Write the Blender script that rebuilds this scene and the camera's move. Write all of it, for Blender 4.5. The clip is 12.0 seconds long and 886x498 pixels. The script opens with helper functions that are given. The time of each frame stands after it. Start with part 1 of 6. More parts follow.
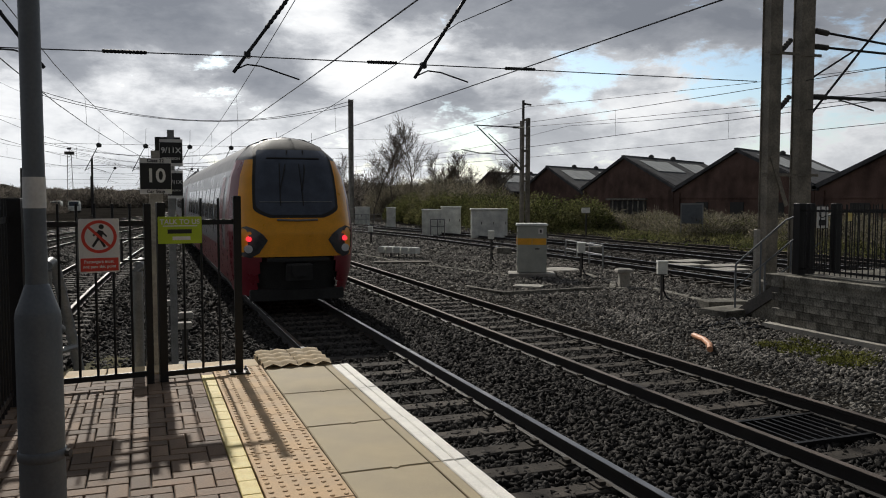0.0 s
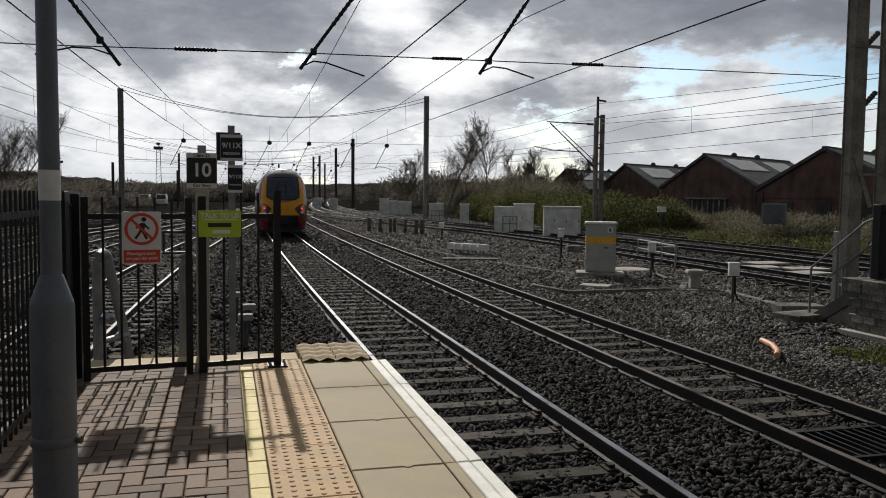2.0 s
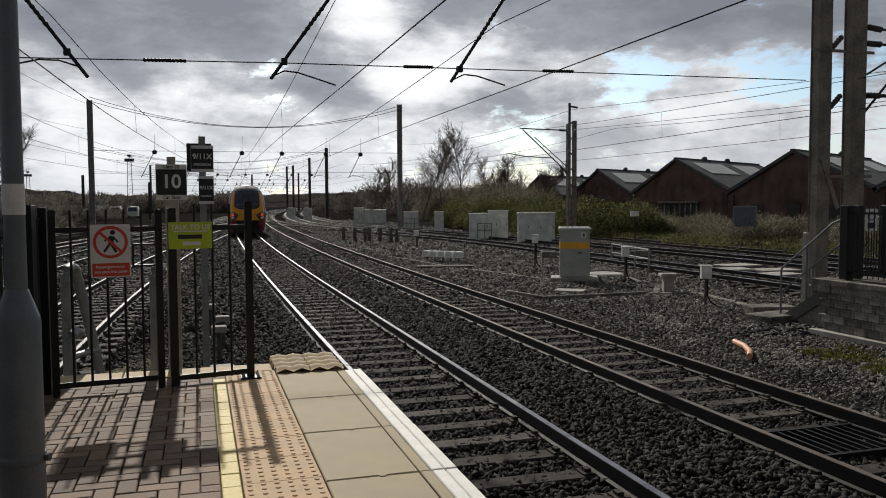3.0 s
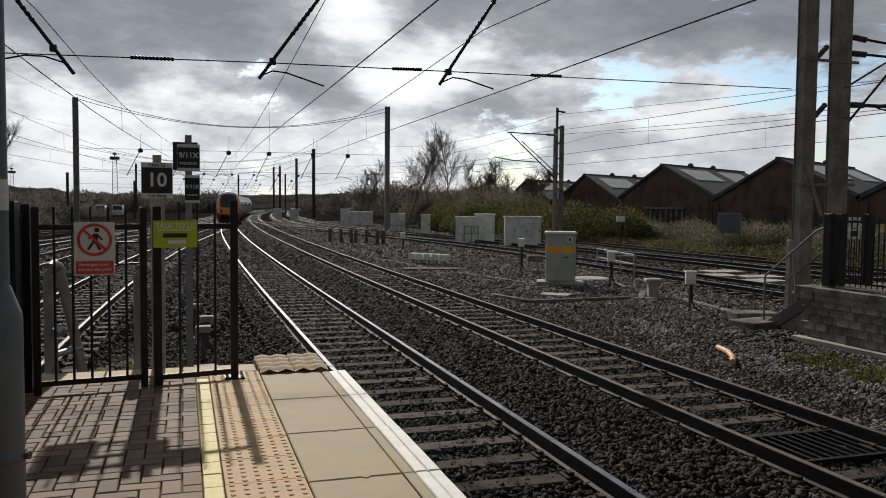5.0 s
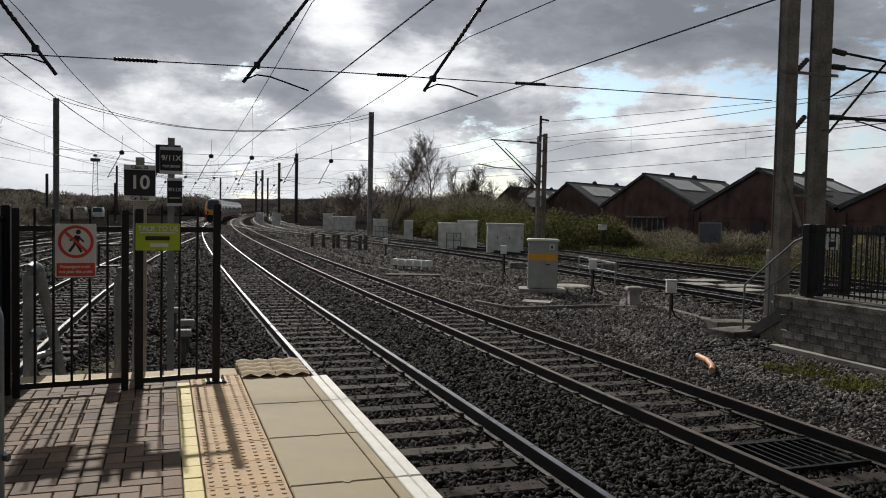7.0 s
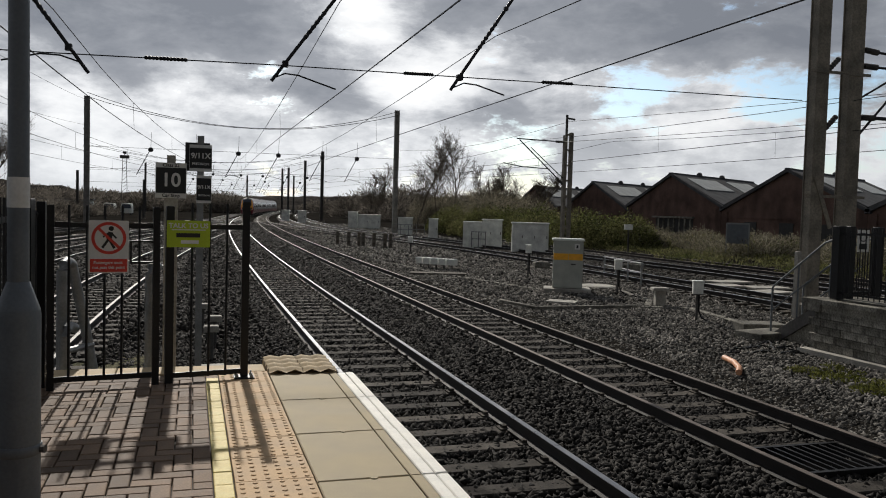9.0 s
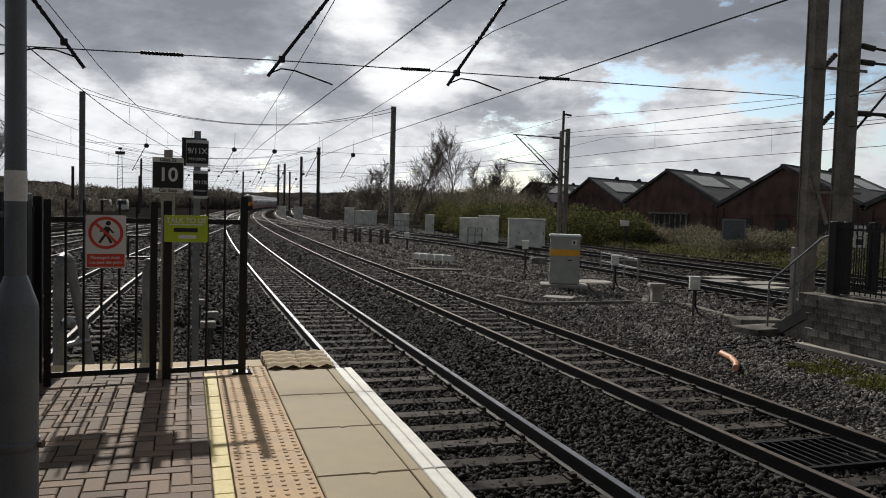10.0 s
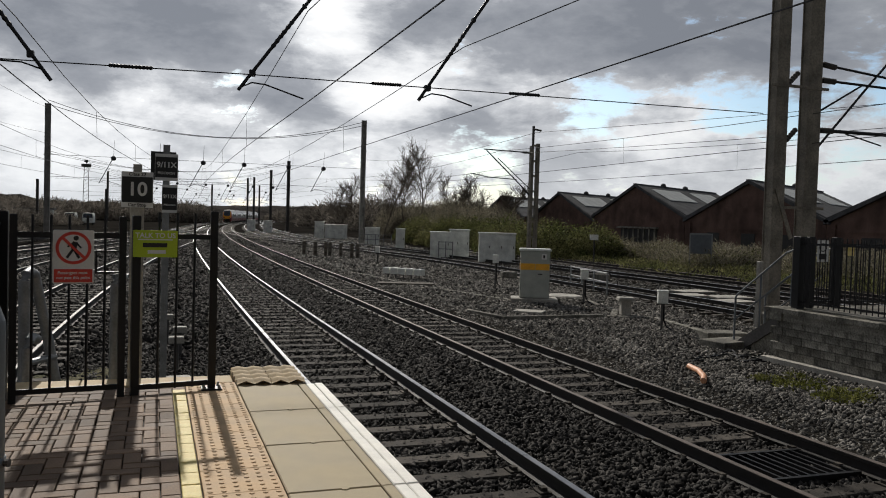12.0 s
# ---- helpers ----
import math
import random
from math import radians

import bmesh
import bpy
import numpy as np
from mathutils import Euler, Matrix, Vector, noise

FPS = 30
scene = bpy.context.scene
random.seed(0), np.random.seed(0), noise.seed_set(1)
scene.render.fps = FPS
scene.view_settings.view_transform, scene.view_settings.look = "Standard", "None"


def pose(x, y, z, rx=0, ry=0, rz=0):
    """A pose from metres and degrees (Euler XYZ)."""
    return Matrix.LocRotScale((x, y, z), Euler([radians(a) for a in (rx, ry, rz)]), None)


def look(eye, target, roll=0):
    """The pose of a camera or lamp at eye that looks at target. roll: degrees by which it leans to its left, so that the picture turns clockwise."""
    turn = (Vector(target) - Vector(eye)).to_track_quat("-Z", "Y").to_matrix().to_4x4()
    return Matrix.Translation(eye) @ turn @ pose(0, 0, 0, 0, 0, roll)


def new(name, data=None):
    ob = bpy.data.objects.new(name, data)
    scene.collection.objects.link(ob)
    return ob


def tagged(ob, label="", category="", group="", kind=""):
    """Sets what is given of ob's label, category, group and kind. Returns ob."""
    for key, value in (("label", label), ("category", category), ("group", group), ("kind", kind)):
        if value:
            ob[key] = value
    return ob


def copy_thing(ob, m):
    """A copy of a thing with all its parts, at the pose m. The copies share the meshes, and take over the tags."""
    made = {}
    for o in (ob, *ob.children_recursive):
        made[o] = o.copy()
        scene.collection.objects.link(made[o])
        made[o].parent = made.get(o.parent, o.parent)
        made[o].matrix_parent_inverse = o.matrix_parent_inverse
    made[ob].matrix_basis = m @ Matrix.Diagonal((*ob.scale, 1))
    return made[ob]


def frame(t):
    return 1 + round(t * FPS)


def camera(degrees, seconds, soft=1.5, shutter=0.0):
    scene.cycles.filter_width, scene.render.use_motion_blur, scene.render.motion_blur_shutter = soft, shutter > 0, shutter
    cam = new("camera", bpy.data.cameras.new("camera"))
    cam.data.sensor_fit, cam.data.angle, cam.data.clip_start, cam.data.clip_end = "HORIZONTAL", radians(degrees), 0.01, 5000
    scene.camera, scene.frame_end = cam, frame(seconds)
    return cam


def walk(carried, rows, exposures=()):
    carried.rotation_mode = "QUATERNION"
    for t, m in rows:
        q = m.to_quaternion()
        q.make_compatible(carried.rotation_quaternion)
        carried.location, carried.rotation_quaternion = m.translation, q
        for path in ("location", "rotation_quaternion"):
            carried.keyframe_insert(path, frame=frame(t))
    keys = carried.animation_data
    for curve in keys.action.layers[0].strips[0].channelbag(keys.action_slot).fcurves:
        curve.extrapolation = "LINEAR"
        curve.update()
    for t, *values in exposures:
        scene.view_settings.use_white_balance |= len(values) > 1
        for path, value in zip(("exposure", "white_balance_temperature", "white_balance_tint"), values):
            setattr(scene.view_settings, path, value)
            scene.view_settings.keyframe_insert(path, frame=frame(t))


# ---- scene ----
cam = camera(57.0, 12.0, soft=1.0)
PATH = [
    (0, (-1.618, -6.772, 1.4), (-0.926, -4.9, 1.276), 0.0),
    (0.5, (-1.423, -6.799, 1.405), (-0.836, -4.891, 1.276), 0.6),
    (1, (-1.347, -6.792, 1.403), (-0.819, -4.868, 1.273), 0.8),
    (1.5, (-1.324, -6.805, 1.405), (-0.835, -4.869, 1.286), 0.7),
    (2, (-1.301, -6.796, 1.401), (-0.787, -4.867, 1.268), 0.6),
    (2.5, (-1.284, -6.804, 1.401), (-0.727, -4.887, 1.281), 0.2),
    (3, (-1.28, -6.808, 1.401), (-0.708, -4.894, 1.287), -0.3),
    (4.8, (-1.284, -6.813, 1.401), (-0.701, -4.904, 1.283), 0.4),
    (5, (-1.28, -6.81, 1.396), (-0.676, -4.906, 1.289), 0.5),
    (5.5, (-1.276, -6.822, 1.403), (-0.645, -4.927, 1.3), 0.8),
    (6, (-1.274, -6.808, 1.4), (-0.64, -4.914, 1.297), 0.7),
    (6.5, (-1.285, -6.826, 1.398), (-0.64, -4.935, 1.303), 0.9),
    (7, (-1.294, -6.828, 1.395), (-0.649, -4.937, 1.304), 1.2),
    (9, (-1.319, -6.848, 1.4), (-0.731, -4.939, 1.304), 1.6),
    (9.5, (-1.327, -6.847, 1.396), (-0.739, -4.937, 1.301), 1.6),
    (10, (-1.331, -6.828, 1.388), (-0.734, -4.922, 1.283), 1.6),
    (10.5, (-1.331, -6.833, 1.388), (-0.714, -4.934, 1.283), 1.5),
    (11, (-1.345, -6.848, 1.39), (-0.716, -4.952, 1.296), 1.6),
    (11.5, (-1.345, -6.843, 1.391), (-0.7, -4.952, 1.311), 1.6),
    (12, (-1.346, -6.854, 1.399), (-0.681, -4.969, 1.33), 1.7),
]
walk(cam, [(t, look(eye, target, roll)) for t, eye, target, roll in PATH])

# ---------- light ----------
SUN_ELEV, SUN_AZ = radians(32), radians(0)      # the sun stands over the far end of the tracks (+y)
world = bpy.data.worlds.new("sky")
scene.world = world
world.use_nodes = True
wn, wl = world.node_tree.nodes, world.node_tree.links
wn.clear()


def wnode(kind, **inputs):
    n = wn.new(kind)
    for k, v in inputs.items():
        n.inputs[k].default_value = v
    return n


def wmath(op, a, b=None):
    n = wn.new("ShaderNodeMath")
    n.operation = op
    for i, v in enumerate((a, b)):
        if v is None:
            continue
        if isinstance(v, (int, float)):
            n.inputs[i].default_value = v
        else:
            wl.new(v, n.inputs[i])
    return n.outputs[0]


def wramp(fac, stops):
    n = wn.new("ShaderNodeValToRGB")
    while len(n.color_ramp.elements) < len(stops):
        n.color_ramp.elements.new(0.5)
    for e, (p, c) in zip(n.color_ramp.elements, stops):
        e.position, e.color = p, (*c, 1)
    wl.new(fac, n.inputs[0])
    return n.outputs[0]


def wmix(fac, a, b):
    n = wn.new("ShaderNodeMix")
    n.data_type = "RGBA"
    if isinstance(fac, (int, float)):
        n.inputs[0].default_value = fac
    else:
        wl.new(fac, n.inputs[0])
    wl.new(a, n.inputs[6])
    wl.new(b, n.inputs[7])
    return n.outputs[2]


tc = wn.new("ShaderNodeTexCoord")
sep = wn.new("ShaderNodeSeparateXYZ")
wl.new(tc.outputs["Generated"], sep.inputs[0])
up = wmath("MAXIMUM", sep.outputs[2], 0.0)
comb = wn.new("ShaderNodeVectorMath")
comb.operation = "MULTIPLY"
wl.new(tc.outputs["Generated"], comb.inputs[0])
comb.inputs[1].default_value = (1.0, 1.0, 2.3)
big = wnode("ShaderNodeTexNoise", Scale=3.1, Detail=9.0, Roughness=0.56, Distortion=0.1)
wl.new(comb.outputs[0], big.inputs["Vector"])
small = wnode("ShaderNodeTexNoise", Scale=9.5, Detail=10.0, Roughness=0.62, Distortion=0.15)
wl.new(comb.outputs[0], small.inputs["Vector"])
bearing = wmath("ARCTAN2", sep.outputs[0], sep.outputs[1])


def cloud_mass(total, items):
    """Adds soft masses to a value: bearing, height, half width, half height in degrees, amount."""
    for a, e, wa, we, amount in items:
        du = wmath("DIVIDE", wmath("SUBTRACT", bearing, radians(a)), radians(wa))
        dv = wmath("DIVIDE", wmath("SUBTRACT", sep.outputs[2], math.sin(radians(e))), radians(we))
        r2 = wmath("ADD", wmath("MULTIPLY", du, du), wmath("MULTIPLY", dv, dv))
        total = wmath("ADD", total, wmath("MULTIPLY", wmath("POWER", 0.37, r2), amount))
    return total


sky = wn.new("ShaderNodeTexSky")
sky.sky_type = "NISHITA"
sky.sun_disc, sky.sun_elevation, sky.sun_rotation = False, SUN_ELEV, SUN_AZ
bluesky = wn.new("ShaderNodeVectorMath")
bluesky.operation = "SCALE"
wl.new(sky.outputs[0], bluesky.inputs[0])
bluesky.inputs["Scale"].default_value = 0.13
cool = wn.new("ShaderNodeVectorMath")
cool.operation = "MULTIPLY"
wl.new(bluesky.outputs[0], cool.inputs[0])
cool.inputs[1].default_value = (0.80, 0.93, 1.03)
# cloud body: grey undersides to white tops
shade = wmath("ADD", wmath("MULTIPLY", big.outputs["Fac"], 0.55), wmath("MULTIPLY", small.outputs["Fac"], 0.45))
# thicker, darker cloud overhead than low down
shade = wmath("ADD", shade, wmath("MULTIPLY", wmath("SUBTRACT", up, 0.12), 0.30))
shade = cloud_mass(shade, ((-6, 12.0, 9, 3.0, 0.08), (5, 7.8, 5, 1.5, 0.045), (1, 9.2, 2.5, 1.0, -0.07), (11.5, 13.5, 2.4, 2.2, -0.15), (16.0, 8.8, 4.0, 2.2, -0.11), (23, 12.8, 7, 2.8, 0.075), (37, 12.5, 8, 2.4, 0.09), (25, 8.4, 3, 1.2, -0.06), (36, 6.0, 14, 2.8, -0.055), (0, 4.5, 16, 2.0, -0.035)))
cloud = wramp(shade, [(0.37, (1.02, 1.03, 1.04)), (0.43, (0.86, 0.875, 0.90)), (0.48, (0.60, 0.62, 0.655)), (0.545, (0.36, 0.38, 0.42)), (0.66, (0.24, 0.26, 0.30))])
# low down the cloud thins to a pale veil
veil = wramp(sep.outputs[2], [(0.0, (0.83, 0.855, 0.88)), (0.5, (0.83, 0.855, 0.88))])
veil_amt = wramp(sep.outputs[2], [(0.0, (0.75, 0.75, 0.75)), (0.05, (0.4, 0.4, 0.4)), (0.13, (0.0, 0.0, 0.0))])
hole_drive = wmath("SUBTRACT", wmath("ADD", small.outputs["Fac"], wmath("MULTIPLY", up, 0.45)), wmath("MULTIPLY", wmath("SUBTRACT", sep.outputs[0], 0.25), 0.20))
hole_drive = cloud_mass(hole_drive, ((29, 7.6, 3.5, 1.3, -0.20), (41, 7.4, 4, 1.8, -0.20), (20.7, 6.6, 1.8, 1.0, -0.16), (35, 5.6, 4, 1.5, 0.10)))
holes = wramp(hole_drive, [(0.36, (0.9, 0.9, 0.9)), (0.45, (0.0, 0.0, 0.0))])
broken = wmix(holes, cloud, cool.outputs[0])
skyraw = wmix(veil_amt, broken, veil)
# cloud lit from behind is brightest on the sun's side
side = wmath("MULTIPLY_ADD", wmath("ADD", sep.outputs[1], 0.0), 0.5)
side.node.inputs[2].default_value = 0.5
fall = wmath("ADD", wmath("MULTIPLY", wmath("POWER", side, 1.5), 0.69), 0.32)
skydim = wn.new("ShaderNodeVectorMath")
skydim.operation = "SCALE"
wl.new(skyraw, skydim.inputs[0])
wl.new(fall, skydim.inputs["Scale"])
skycol = skydim.outputs[0]
bg = wn.new("ShaderNodeBackground")
wl.new(skycol, bg.inputs[0])
bg.inputs[1].default_value = 1.0
wout = wn.new("ShaderNodeOutputWorld")
wl.new(bg.outputs[0], wout.inputs[0])

sun = new("sun", bpy.data.lights.new("sun", "SUN"))
sun.data.energy, sun.data.angle, sun.data.color = 3.5, radians(0.8), (1.0, 0.95, 0.87)
sun.matrix_basis = look((0, 60, 60 * math.tan(SUN_ELEV)), (0, 0, 0))
sun.location = (0, 0, 80)

# ---------- materials ----------


def mat(name, color, rough=0.7, metal=0.0, scale=8.0, var=0.35, fine=60.0, bump=0.15, dist=0.01, tint=None, per=None, spec=0.5, emit=0.0, thin=0.0):
    """A surface with broad and fine variation of its colour and a fine relief; tint: second colour of the broad patches."""
    m = bpy.data.materials.new(name)
    m.use_nodes = True
    nt = m.node_tree
    b = nt.nodes["Principled BSDF"]
    b.inputs["Metallic"].default_value = metal
    b.inputs["Specular IOR Level"].default_value = spec
    tx = nt.nodes.new("ShaderNodeTexCoord")
    n1 = nt.nodes.new("ShaderNodeTexNoise")
    n1.inputs["Scale"].default_value, n1.inputs["Detail"].default_value = scale, 6
    n2 = nt.nodes.new("ShaderNodeTexNoise")
    n2.inputs["Scale"].default_value, n2.inputs["Detail"].default_value = fine, 4
    for n in (n1, n2):
        nt.links.new(tx.outputs["Object"], n.inputs["Vector"])
    lo = [c * (1 - var) for c in color]
    hi = list(tint) if tint else [min(1, c * (1 + var)) for c in color]
    r1 = nt.nodes.new("ShaderNodeValToRGB")
    r1.color_ramp.elements[0].position, r1.color_ramp.elements[1].position = 0.32, 0.68
    r1.color_ramp.elements[0].color, r1.color_ramp.elements[1].color = (*lo, 1), (*hi, 1)
    nt.links.new(n1.outputs["Fac"], r1.inputs[0])
    mr = nt.nodes.new("ShaderNodeMapRange")
    mr.inputs["From Min"].default_value, mr.inputs["From Max"].default_value = 0.3, 0.7
    mr.inputs["To Min"].default_value, mr.inputs["To Max"].default_value = 1 - var * 0.7, 1 + var * 0.7
    nt.links.new(n2.outputs["Fac"], mr.inputs["Value"])
    val = mr.outputs[0]
    if per:
        if per == "object":
            src = nt.nodes.new("ShaderNodeObjectInfo").outputs["Random"]
        else:
            src = nt.nodes.new("ShaderNodeNewGeometry").outputs["Random Per Island"]
        m2 = nt.nodes.new("ShaderNodeMapRange")
        m2.inputs["To Min"].default_value, m2.inputs["To Max"].default_value = (0.6, 1.4) if per == "object" else (0.25, 1.75)
        nt.links.new(src, m2.inputs["Value"])
        mm = nt.nodes.new("ShaderNodeMath")
        mm.operation = "MULTIPLY"
        nt.links.new(val, mm.inputs[0])
        nt.links.new(m2.outputs[0], mm.inputs[1])
        val = mm.outputs[0]
    sc = nt.nodes.new("ShaderNodeVectorMath")
    sc.operation = "SCALE"
    nt.links.new(r1.outputs[0], sc.inputs[0])
    nt.links.new(val, sc.inputs["Scale"])
    nt.links.new(sc.outputs[0], b.inputs["Base Color"])
    rr = nt.nodes.new("ShaderNodeMapRange")
    rr.inputs["To Min"].default_value, rr.inputs["To Max"].default_value = max(0.02, rough - 0.12), min(1, rough + 0.12)
    nt.links.new(n1.outputs["Fac"], rr.inputs["Value"])
    nt.links.new(rr.outputs[0], b.inputs["Roughness"])
    if bump:
        bp = nt.nodes.new("ShaderNodeBump")
        bp.inputs["Strength"].default_value, bp.inputs["Distance"].default_value = bump, dist
        nt.links.new(n2.outputs["Fac"], bp.inputs["Height"])
        nt.links.new(bp.outputs[0], b.inputs["Normal"])
    if thin:
        tl = nt.nodes.new("ShaderNodeBsdfTranslucent")
        nt.links.new(sc.outputs[0], tl.inputs["Color"])
        mx = nt.nodes.new("ShaderNodeMixShader")
        mx.inputs[0].default_value = thin
        nt.links.new(b.outputs[0], mx.inputs[1])
        nt.links.new(tl.outputs[0], mx.inputs[2])
        nt.links.new(mx.outputs[0], nt.nodes["Material Output"].inputs["Surface"])
    if emit:
        b.inputs["Emission Color"].default_value = (*color, 1)
        b.inputs["Emission Strength"].default_value = emit
    return m


